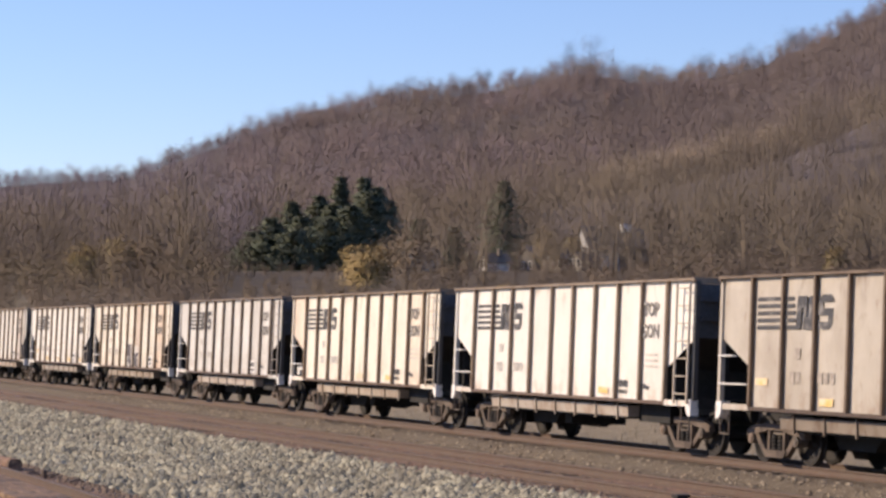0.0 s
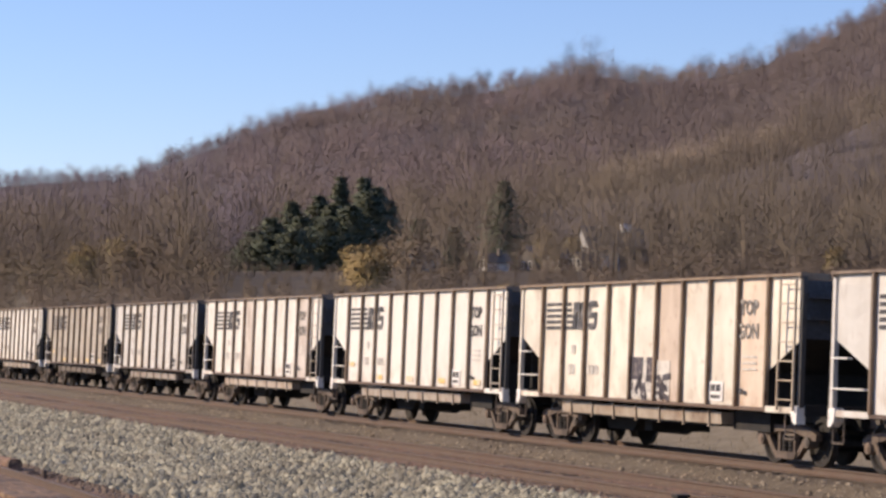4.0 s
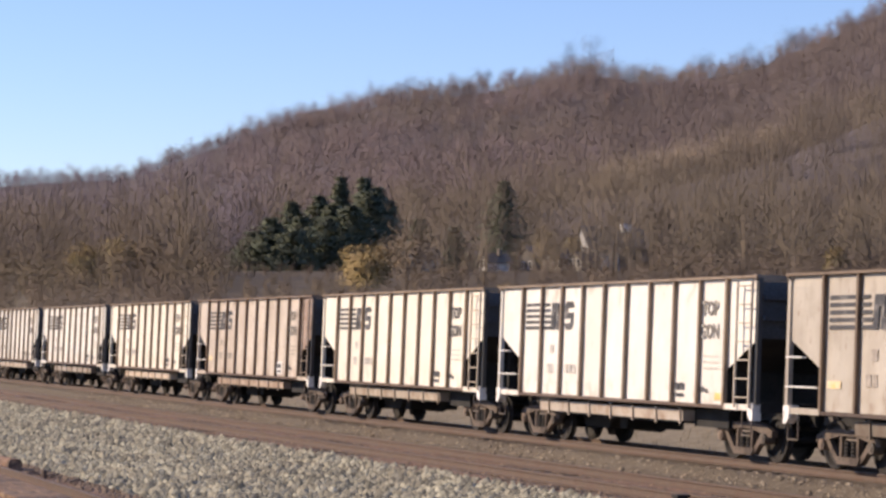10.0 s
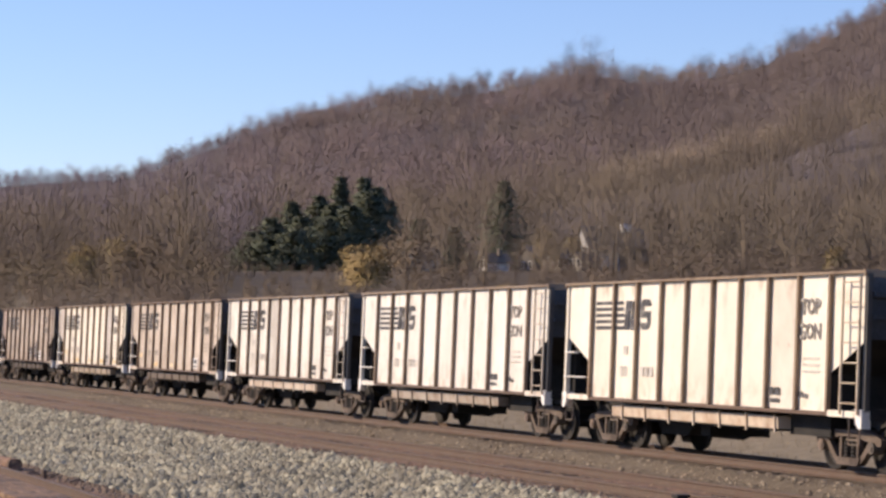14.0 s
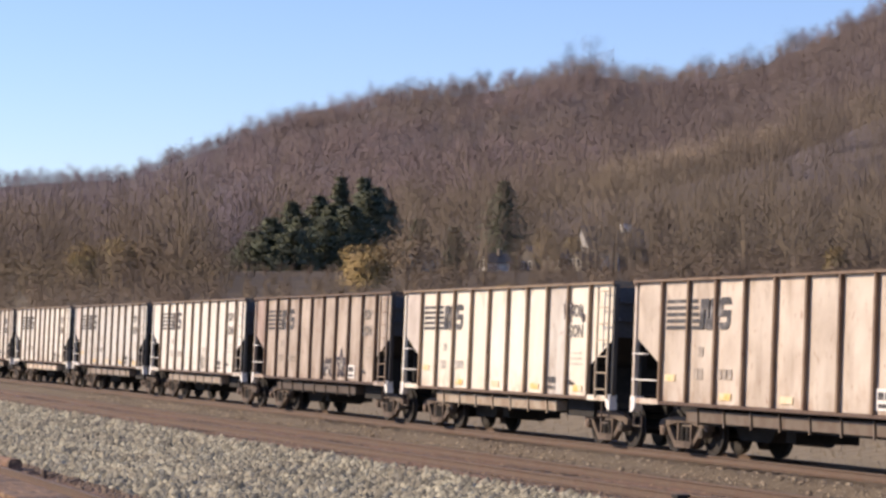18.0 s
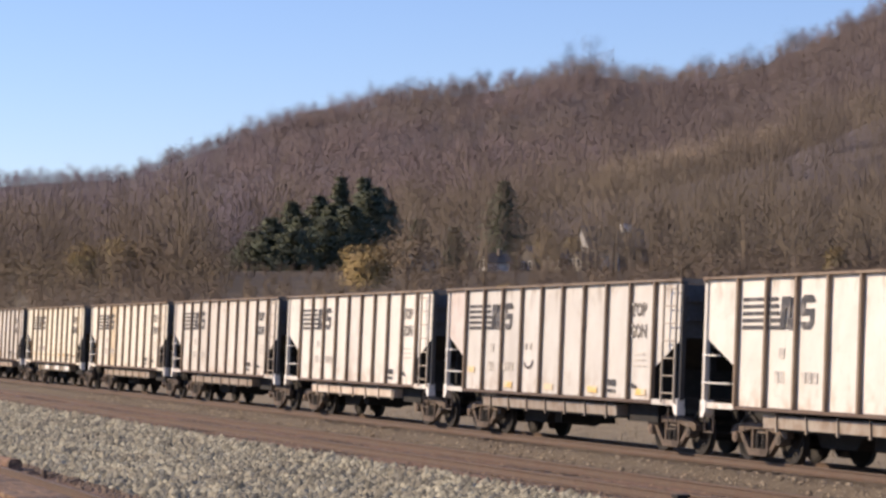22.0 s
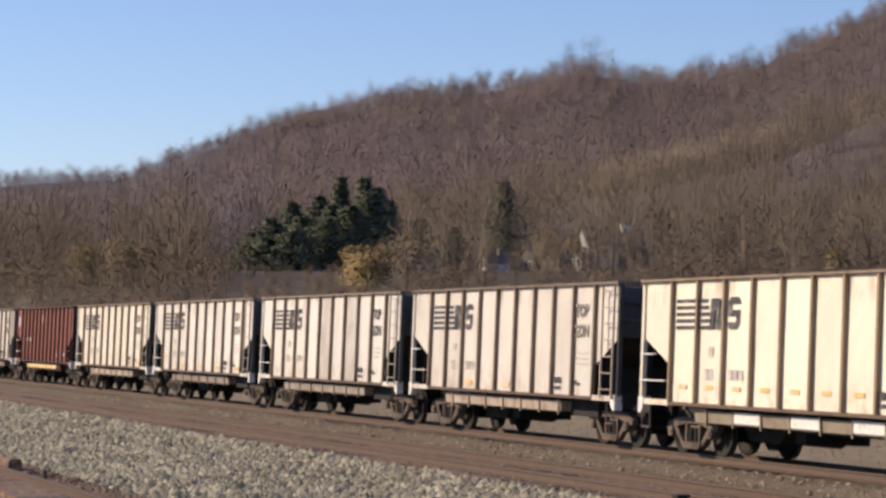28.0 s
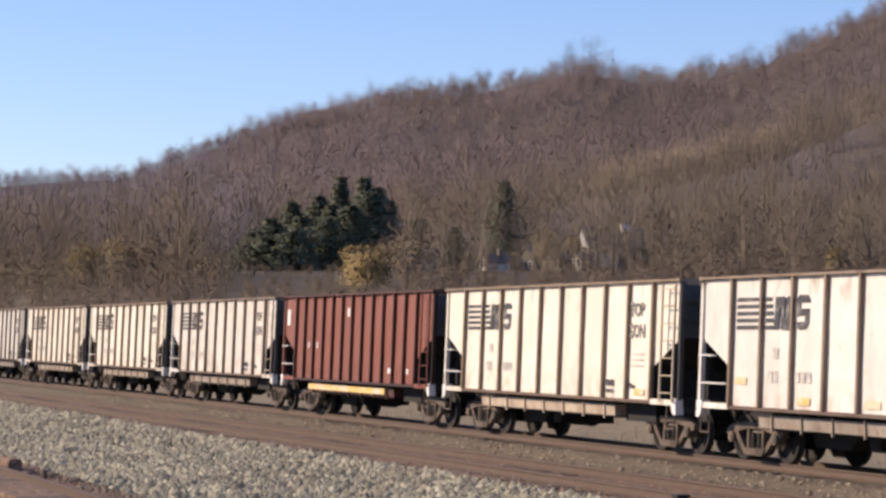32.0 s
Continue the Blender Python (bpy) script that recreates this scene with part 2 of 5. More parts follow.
BRUSH = material("dry_brown_brush", (0.129, 0.100, 0.078), 0.95, 0.0, [((0.145, 0.115, 0.078), 0.04, 0.48, 0.62), ((0.113, 0.086, 0.070), 0.09, 0.5, 0.65)], 0.4, 0.15, space="World", tint=0.08)
DRYGRASS = material("dry_tan_grass", (0.30, 0.235, 0.14), 0.95, 0.0, [((0.22, 0.17, 0.10), 0.3, 0.45, 0.65)], 2.0, 0.25, space="World", tint=0.3)
TRUNK = material("grey_bark", (0.16, 0.13, 0.105), 0.95, 0.0, [((0.09, 0.07, 0.055), 3.0, 0.45, 0.7)], 12, 0.3, 0.02, 10)
NEEDLE = material("dark_green_needles", (0.115, 0.135, 0.088), 0.85, 0.0, [((0.15, 0.155, 0.095), 0.3, 0.46, 0.66)], 3, 0.2, tint=0.2)
YLEAF = material("yellow_autumn_leaves", (0.31, 0.225, 0.085), 0.8, 0.0, [((0.24, 0.17, 0.095), 0.6, 0.45, 0.65)], 3, 0.3, tint=0.35)
DRYLEAF = material("dry_brown_leaves", (0.20, 0.15, 0.10), 0.85, 0.0, [((0.165, 0.125, 0.09), 0.5, 0.45, 0.65)], 3, 0.2, tint=0.1)
OLEAF = material("dull_olive_leaves", (0.25, 0.195, 0.08), 0.85, 0.0, [((0.24, 0.165, 0.09), 0.5, 0.45, 0.65)], 3, 0.3, tint=0.35)
# house walls darkened, with the shade they stand in put into the grey
DARKWALL = material("shaded_grey_siding", (0.096, 0.087, 0.080), 0.8, 0.0, [((0.072, 0.063, 0.057), 0.8, 0.5, 0.7)], 6, 0.15)
CREAMWALL = material("dull_cream_siding", (0.42, 0.38, 0.31), 0.8, 0.0, [((0.3, 0.26, 0.21), 0.8, 0.45, 0.65)], 6, 0.12)
SIDING = material("white_wooden_siding", (0.80, 0.77, 0.71), 0.7, 0.0, [((0.6, 0.57, 0.52), 0.8, 0.5, 0.7)], 6, 0.1)
ROOFING = material("brown_shingle", (0.20, 0.155, 0.12), 0.9, 0.0, [((0.14, 0.13, 0.12), 0.7, 0.45, 0.65)], 9, 0.2)
GLASS = material("dark_window_glass", (0.03, 0.035, 0.045), 0.12, 0.0, [], 3, 0.2)
POSTPAINT = material("faded_white_post", (0.6, 0.58, 0.52), 0.8, 0.0, [((0.35, 0.3, 0.25), 6.0, 0.5, 0.7)], 20, 0.2)


# ---- mesh helpers ----
def box(bm, x0, x1, y0, y1, z0, z1):
    vs = [bm.verts.new((x, y, z)) for x in (x0, x1) for y in (y0, y1) for z in (z0, z1)]
    for f in ((0, 1, 3, 2), (4, 6, 7, 5), (0, 4, 5, 1), (2, 3, 7, 6), (0, 2, 6, 4), (1, 5, 7, 3)):
        bm.faces.new([vs[i] for i in f])
    return vs


def prism(bm, pts, lo, hi, axis="y"):
    """A polygon pushed along an axis: pts are (x, z) for y, (y, z) for x, (x, y) for z."""
    def at(p, c):
        return {"y": (p[0], c, p[1]), "x": (c, p[0], p[1]), "z": (p[0], p[1], c)}[axis]
    a = [bm.verts.new(at(p, lo)) for p in pts]
    c = [bm.verts.new(at(p, hi)) for p in pts]
    bm.faces.new(a)
    bm.faces.new(c[::-1])
    for i in range(len(pts)):
        j = (i + 1) % len(pts)
        bm.faces.new((a[i], c[i], c[j], a[j]))


def rod(bm, p, q, r0, r1=None, seg=8, caps=True):
    p, q = Vector(p), Vector(q)
    r1 = r0 if r1 is None else r1
    d = (q - p).normalized()
    u = d.orthogonal().normalized()
    v = d.cross(u)
    rings = []
    for c, r in ((p, r0), (q, r1)):
        rings.append([bm.verts.new(c + (u * math.cos(6.2832 * i / seg) + v * math.sin(6.2832 * i / seg)) * r) for i in range(seg)])
    for i in range(seg):
        j = (i + 1) % seg
        bm.faces.new((rings[0][i], rings[0][j], rings[1][j], rings[1][i]))
    if caps:
        bm.faces.new(rings[0][::-1])
        bm.faces.new(rings[1])


def lathe(bm, profile, seg=24):
    """Rings (y, radius) about the y axis."""
    rings = [[bm.verts.new((r * math.cos(6.2832 * i / seg), y, r * math.sin(6.2832 * i / seg))) for i in range(seg)] for y, r in profile]
    for a, c in zip(rings, rings[1:]):
        for i in range(seg):
            j = (i + 1) % seg
            bm.faces.new((a[i], a[j], c[j], c[i]))
    bm.faces.new(rings[0][::-1])
    bm.faces.new(rings[-1])


def soften(bm, width, only=None):
    es = [e for e in bm.edges if len(e.link_faces) == 2 and e.calc_face_angle(0) > 0.5]
    bmesh.ops.bevel(bm, geom=es, offset=width, segments=1, affect='EDGES', clamp_overlap=True)


def mesh_of(bm, name, mat):
    bmesh.ops.recalc_face_normals(bm, faces=bm.faces)
    me = bpy.data.meshes.new(name)
    bm.to_mesh(me)
    bm.free()
    me.materials.append(mat)
    return me


def part(name, bm, mat, parent=None, label=""):
    me = bm if isinstance(bm, bpy.types.Mesh) else mesh_of(bm, name, mat)
    ob = new(name, me)
    ob.parent = parent
    return tagged(ob, label) if label else ob


def bulk(name, verts, faces, mat, normals=None):
    """A mesh from numpy arrays of points and triangles; foliage takes the rounded normals of its crown."""
    me = bpy.data.meshes.new(name)
    if normals is not None:
        verts, faces, normals = np.asarray(verts, float), np.asarray(faces).copy(), np.asarray(normals, float)
        p = verts[faces]
        turned = (np.cross(p[:, 1] - p[:, 0], p[:, 2] - p[:, 0]) * normals[faces[:, 0]]).sum(1) < 0
        faces[turned] = faces[turned][:, ::-1]
    me.vertices.add(len(verts))
    me.vertices.foreach_set("co", np.asarray(verts, dtype=np.float32).ravel())
    me.loops.add(len(faces) * 3)
    me.loops.foreach_set("vertex_index", np.asarray(faces, dtype=np.int32).ravel())
    me.polygons.add(len(faces))
    me.polygons.foreach_set("loop_start", np.arange(0, len(faces) * 3, 3, dtype=np.int32))
    me.update(calc_edges=True)
    me.validate()
    if normals is not None:
        rounded = me.attributes.new("custom_normal", 'FLOAT_VECTOR', 'POINT')
        rounded.data.foreach_set("vector", normals.astype(np.float32).ravel())
    me.materials.append(mat)
    return me


# ---- ground ----
HEAD = Vector((AIM.x, AIM.y)).normalized()
ACROSS = Vector((HEAD.y, -HEAD.x))
# ridge: bearing as a slope to the side, height of its crest over the valley
RIDGE_B = (-0.30, -0.187, -0.158, -0.135, -0.118, -0.103, -0.063, -0.02, 0.02, 0.04, 0.052, 0.064, 0.078, 0.10, 0.123, 0.138, 0.143, 0.158, 0.17, 0.187, 0.25, 0.4)
RIDGE_Z = (82, 85, 87, 90, 100, 108, 127, 142, 143, 146, 153, 155, 149, 150, 154, 156, 165, 172, 180, 192, 208, 218)
SPUR_B = (-0.3, -0.187, -0.1, 0.0, 0.05, 0.07, 0.10, 0.14, 0.187, 0.3)
SPUR_Z = (20, 24, 28, 32, 37, 40, 44, 50, 61, 76)


def terrain(x, y):
    """Height of the ground: the flat yard, a low bank past the train, the village bench, a spur, and the long ridge."""
    x, y = np.asarray(x, float), np.asarray(y, float)
    v = np.maximum(x * HEAD.x + y * HEAD.y, 1.0)
    w = x * ACROSS.x + y * ACROSS.y
    s = w / np.maximum(v, 60)
    crest, spur = np.interp(s, RIDGE_B, RIDGE_Z), np.interp(s, SPUR_B, SPUR_Z)
    def ease(a, c):
        k = np.clip((v - a) / (c - a), 0, 1)
        return k * k * (3 - 2 * k)
    z = 12 * ease(180, 420) + (spur - 12) * ease(450, 670) + (crest - spur) * np.where(v < 720, 0, ((np.clip(v, 720, 1400) - 720) / 680) ** 1.4)
    z = z - 0.10 * np.clip(v - 1400, 0, 600)
    roll = 3.0 * np.sin(x * 0.021 + 1.3) * np.sin(y * 0.017 + 0.4) + 1.5 * np.sin(x * 0.05 + y * 0.03)
    z = z + roll * np.clip((v - 450) / 400, 0, 1)
    ditch = -1.3 * np.clip((y - 25.6) / 2.2, 0, 1) + 2.4 * np.clip((y - 38) / 14, 0, 1)
    return z + ditch


def profile(y):
    """Cross-section of the yard: ballast shoulders and ditches."""
    z = -0.42 + 0 * y
    for c, bed in ((NEAR_Y, -0.145), (MID_Y, -0.18)):
        z = np.maximum(z, bed - 0.22 * np.clip(np.abs(y - c) - 1.5, 0, 1))
    # the main track's bed leans with its rails and ends in a small step
    lean = math.tan(radians(CANT)) * (y - TRAIN_Y + 0.755)
    main = -0.182 + lean - 0.5 * np.clip(np.abs(y - TRAIN_Y) - 1.9, 0, 0.35)
    return np.where(np.abs(y - TRAIN_Y) < 2.6, np.maximum(main, -0.42), z)


def make_ground():
    ys = np.concatenate([np.linspace(-3000, -40, 14), np.linspace(-30, 2, 12), np.arange(3, 32, 0.2), np.linspace(33, 90, 25), np.linspace(95, 500, 60), np.linspace(510, 1100, 50), np.linspace(1150, 4000, 30)])
    xs = np.concatenate([np.linspace(-4500, -2000, 14), np.linspace(-1950, -800, 50), np.linspace(-790, -200, 60), np.linspace(-195, 20, 80), np.linspace(40, 3000, 20)])
    X, Y = np.meshgrid(xs, ys, indexing="ij")
    Z = terrain(X, Y) + profile(Y) + 0.03 * np.sin(X * 2.1 + Y * 3.3) * np.sin(X * 0.7 - Y * 1.9)
    nx, ny = X.shape
    i = (np.arange(nx - 1)[:, None] * ny + np.arange(ny - 1)[None]).ravel()
    faces = np.concatenate([np.stack([i, i + ny, i + ny + 1], 1), np.stack([i, i + ny + 1, i + 1], 1)])
    ob = new("ground", bulk("ground", np.stack([X, Y, Z], -1).reshape(-1, 3), faces, GROUND))
    for p in ob.data.polygons:
        p.use_smooth = True
    tagged(ob, "valley floor of grey ballast, brown track beds and wooded slopes", "ground", kind="structure")


make_ground()


def height(x, y):
    return float(terrain(x, y) + profile(np.array(float(y))))


# ---- tracks ----
def canted(x):
    """A pose on the main track, leaning about its near rail."""
    a = radians(CANT)
    return pose(x, TRAIN_Y - 0.755 + 0.755 * math.cos(a), 0.755 * math.sin(a), CANT, 0, 0)


def rail_bar(name, x0, x1, parent, y, worn):
    bm = bmesh.new()
    prof = [(-0.07, -0.17), (0.07, -0.17), (0.07, -0.155), (0.012, -0.135), (0.012, -0.045), (0.037, -0.035), (0.037, -0.004), (0.030, 0.0), (-0.030, 0.0), (-0.037, -0.004), (-0.037, -0.035), (-0.012, -0.045), (-0.012, -0.135), (-0.07, -0.155)]
    prism(bm, prof, x0, x1, "x")
    for f in bm.faces:
        f.material_index = 0
    me = mesh_of(bm, name, RAIL)
    me.materials.append(RAILTOP)
    for p in me.polygons:
        if worn and p.center.z > -0.006 and abs(p.normal.z) > 0.8:
            p.material_index = 1
    ob = part(name, me, RAIL, parent)
    ob.location.y = y
    return ob


def tie_mesh(k):
    rnd = random.Random(40 + k)
    bm = bmesh.new()
    box(bm, -0.115, 0.115, -1.3, 1.3, -0.36, -0.175)
    soften(bm, 0.012)
    for v in bm.verts:
        v.co += Vector((rnd.uniform(-0.01, 0.01), rnd.uniform(-0.02, 0.02), rnd.uniform(-0.008, 0.008)))
    return mesh_of(bm, "tie", TIE)


TIES = [tie_mesh(k) for k in range(5)]


def plate_mesh():
    bm = bmesh.new()
    box(bm, -0.1, 0.1, -0.18, 0.18, -0.178, -0.163)
    for sx in (-0.06, 0.06):
        for sy in (-0.085, 0.085):
            rod(bm, (sx, sy, -0.165), (sx, sy, -0.135), 0.014, seg=6)
    return mesh_of(bm, "tie_plate", RAIL)


PLATE = plate_mesh()


def track(name, label, yc, x0, x1, near):
    """A track of two rails on ties; its nearest ties carry plates with spikes."""
    root = tagged(new(name), label, "railway track", kind="structure")
    root.location = (0, yc, 0)
    if yc == TRAIN_Y:
        root.matrix_basis = canted(0)
    for s in (-1, 1):
        a = x0
        while a < x1:
            b = min(a + 60.0, x1)
            rail_bar("rail", a, b - 0.006, root, s * 0.755, yc == TRAIN_Y)
            a = b
    rnd = random.Random(int(yc * 10))
    x = x0 + 0.3
    rest_v, rest_f = [], []
    while x < x1:
        k = rnd.randrange(5)
        dx, rz = rnd.uniform(-0.03, 0.03), rnd.uniform(-0.015, 0.015)
        if near[0] < x < near[1]:
            t = part("tie", TIES[k], TIE, root)
            t.location, t.rotation_euler.z = (x + dx, rnd.uniform(-0.05, 0.05), rnd.uniform(-0.015, 0.005)), rz
            if near[2]:
                for s in (-1, 1):
                    p = part("tie_plate", PLATE, RAIL, root)
                    p.location = (x + dx, s * 0.755, 0.006)
        else:
            box_v = [(x + dx + sx, sy, sz) for sx in (-0.115, 0.115) for sy in (-1.3, 1.3) for sz in (-0.36, -0.18)]
            o = len(rest_v)
            rest_v += box_v
            for f in ((0, 1, 3), (0, 3, 2), (4, 6, 7), (4, 7, 5), (0, 4, 5), (0, 5, 1), (2, 3, 7), (2, 7, 6), (1, 5, 7), (1, 7, 3)):
                rest_f.append([o + i for i in f])
        x += 0.52
    if rest_f:
        ob = new("far_ties", bulk("far_ties", rest_v, rest_f, TIE))
        ob.parent = root
        tagged(ob, kind="stuff")
    return root


track("near_track", "rusty little-used track on old ties", NEAR_Y, -190, 30, (-60, -25, True))
track("middle_track", "empty track with rusty rails and buried ties", MID_Y, -300, 60, (-75, -25, False))
track("train_track", "main track beneath the coal train", TRAIN_Y, -620, 420, (-70, -20, False))


# ---- coal gondola ----
TOP, SILL = 3.56, 1.03


def rib_x(count, body):
    first, last = (1.43, body - 1.31) if body == SHORT else (1.36, body - 1.33)
    return [first + (last - first) / (count - 1) * i for i in range(count)]


def panel(bm, x0, x1, low0, low1, y, out, seed):
    """A slightly dented sheet from its sloping lower edge up to the top chord."""
    rnd = random.Random(seed)
    nx, nz = 4, 7
    ph = rnd.uniform(0, 6)
    front = []
    for i in range(nx + 1):
        row = []
        for j in range(nz + 1):
            x = x0 + (x1 - x0) * i / nx
            lo = low0 + (low1 - low0) * i / nx
            z = lo + (TOP - lo) * j / nz
            edge = i in (0, nx) or j in (0, nz)
            d = 0 if edge else 0.012 * math.sin(2.1 * z + ph) * math.sin(2.6 * x + ph) + rnd.uniform(-0.006, 0.006) + 0.006
            row.append(bm.verts.new((x, y + out * d, z)))
        front.append(row)
    back = [[bm.verts.new((v.co.x, y - out * 0.012, v.co.z)) for v in (r[0], r[-1])] for r in (front[0], front[-1])]
    for i in range(nx):
        for j in range(nz):
            bm.faces.new((front[i][j], front[i + 1][j], front[i + 1][j + 1], front[i][j + 1]))
    bm.faces.new((back[0][0], back[0][1], back[1][1], back[1][0]))


def truck(parent, xc):
    t = new("truck")
    t.parent = parent
    t.location.x = xc
    for s in (-1, 1):
        y0, y1 = sorted((s * 0.93, s * 1.07))
        bm = bmesh.new()
        # cast side frame: arched top, two pedestals, spring pocket
        prism(bm, [(-1.15, 0.62), (-0.95, 0.70), (-0.5, 0.76), (0.5, 0.76), (0.95, 0.70), (1.15, 0.62), (1.15, 0.50), (0.92, 0.50), (0.72, 0.56), (0.30, 0.64), (-0.30, 0.64), (-0.72, 0.56), (-0.92, 0.50), (-1.15, 0.50)], y0, y1)
        for sx in (-1, 1):
            prism(bm, [(sx * 0.72, 0.58), (sx * 0.84, 0.52), (sx * 0.46, 0.17), (sx * 0.32, 0.17)], y0 + 0.01, y1 - 0.01)
            prism(bm, [(sx * 0.26, 0.66), (sx * 0.34, 0.66), (sx * 0.34, 0.22), (sx * 0.26, 0.22)], y0 + 0.02, y1 - 0.02)
        prism(bm, [(-0.46, 0.26), (0.46, 0.26), (0.36, 0.12), (-0.36, 0.12)], y0 - 0.02, y1 + 0.02)
        soften(bm, 0.012)
        part("side_frame", bm, FRAME, t)
        for sx in (-1, 1):
            bm = bmesh.new()
            rod(bm, (sx * 0.89, s * 0.90, 0.457), (sx * 0.89, s * 1.13, 0.457), 0.105, seg=14)
            rod(bm, (sx * 0.89, s * 1.13, 0.457), (sx * 0.89, s * 1.15, 0.457), 0.06, seg=10)
            part("bearing_cap", bm, IRON, t)
        for sx in (-0.12, 0.12):
            bm = bmesh.new()
            lathe(bm, [(0.25 + k * 0.035, 0.075 if k % 2 else 0.055) for k in range(10)], 10)
            for v in bm.verts:
                v.co = Vector((sx + v.co.x, s * 1.0 + v.co.z, v.co.y))
            part("spring", bm, TREAD, t)
    bm = bmesh.new()
    prism(bm, [(-1.02, 0.55), (1.02, 0.55), (0.9, 0.78), (-0.9, 0.78)], -0.2, 0.2, "x")
    soften(bm, 0.02)
    part("bolster", bm, IRON, t)
    bm = bmesh.new()
    rod(bm, (0, 0, 0.75), (0, 0, 0.93), 0.25, seg=16)
    part("centre_plate", bm, IRON, t)
    bm = bmesh.new()
    for sx in (-0.36, 0.36):
        box(bm, sx - 0.05, sx + 0.05, -0.85, 0.85, 0.36, 0.42)
    part("brake_beam", bm, IRON, t)
    # near-black block added to fill the shaded mass between the wheels
    bm = bmesh.new()
    box(bm, -0.62, 0.62, -0.62, 0.62, 0.30, 0.62)
    soften(bm, 0.05)
    part("brake_rigging", bm, BLACK, t)
    for sx in (-0.89, 0.89):
        bm = bmesh.new()
        for s in (-1, 1):
            prof = [(0.66, 0.18), (0.66, 0.40), (0.69, 0.478), (0.715, 0.482), (0.74, 0.458), (0.815, 0.455), (0.82, 0.40), (0.76, 0.36), (0.75, 0.16), (0.82, 0.12)]
            lathe(bm, [(s * a, r) for a, r in prof], 20)
        rod(bm, (0, -1.1, 0), (0, 1.1, 0), 0.075, seg=10)
        # hub bolts show the turning
        for s in (-1, 1):
            for k in range(4):
                a = k * 1.5708
                rod(bm, (0.27 * math.cos(a), s * 0.75, 0.27 * math.sin(a)), (0.27 * math.cos(a), s * 0.775, 0.27 * math.sin(a)), 0.03, seg=6)
        w = part("wheelset", bm, TREAD, t)
        w.location = (sx, 0, 0.457)
    return t


def letter_shape(text, size, x, z, y, parent, mat, name):
    """Stencilled capitals on the side sheet, turned into a mesh."""
    cu = bpy.data.curves.new(name, 'FONT')
    cu.body, cu.size, cu.extrude, cu.align_x = text, size, 0.002, 'CENTER'
    cu.resolution_u, cu.offset = 2, 0.012
    tmp = bpy.data.objects.new("tmp", cu)
    me = bpy.data.meshes.new_from_object(tmp)
    bpy.data.objects.remove(tmp)
    for v in me.vertices:
        v.co.x *= 0.92
    me.materials.clear()
    me.materials.append(mat)
    ob = new(name, me)
    ob.parent = parent
    ob.matrix_basis = pose(x, y, z, 90, 0, 0)
    return ob


def plate(name, x0, x1, z0, z1, mat, parent, y=-SIDE - 0.024, label="", lean=0.0):
    bm = bmesh.new()
    prism(bm, [(x0, z0), (x1, z0), (x1 + lean, z1), (x0 + lean, z1)], y, y + 0.004)
    return part(name, bm, mat, parent, label)


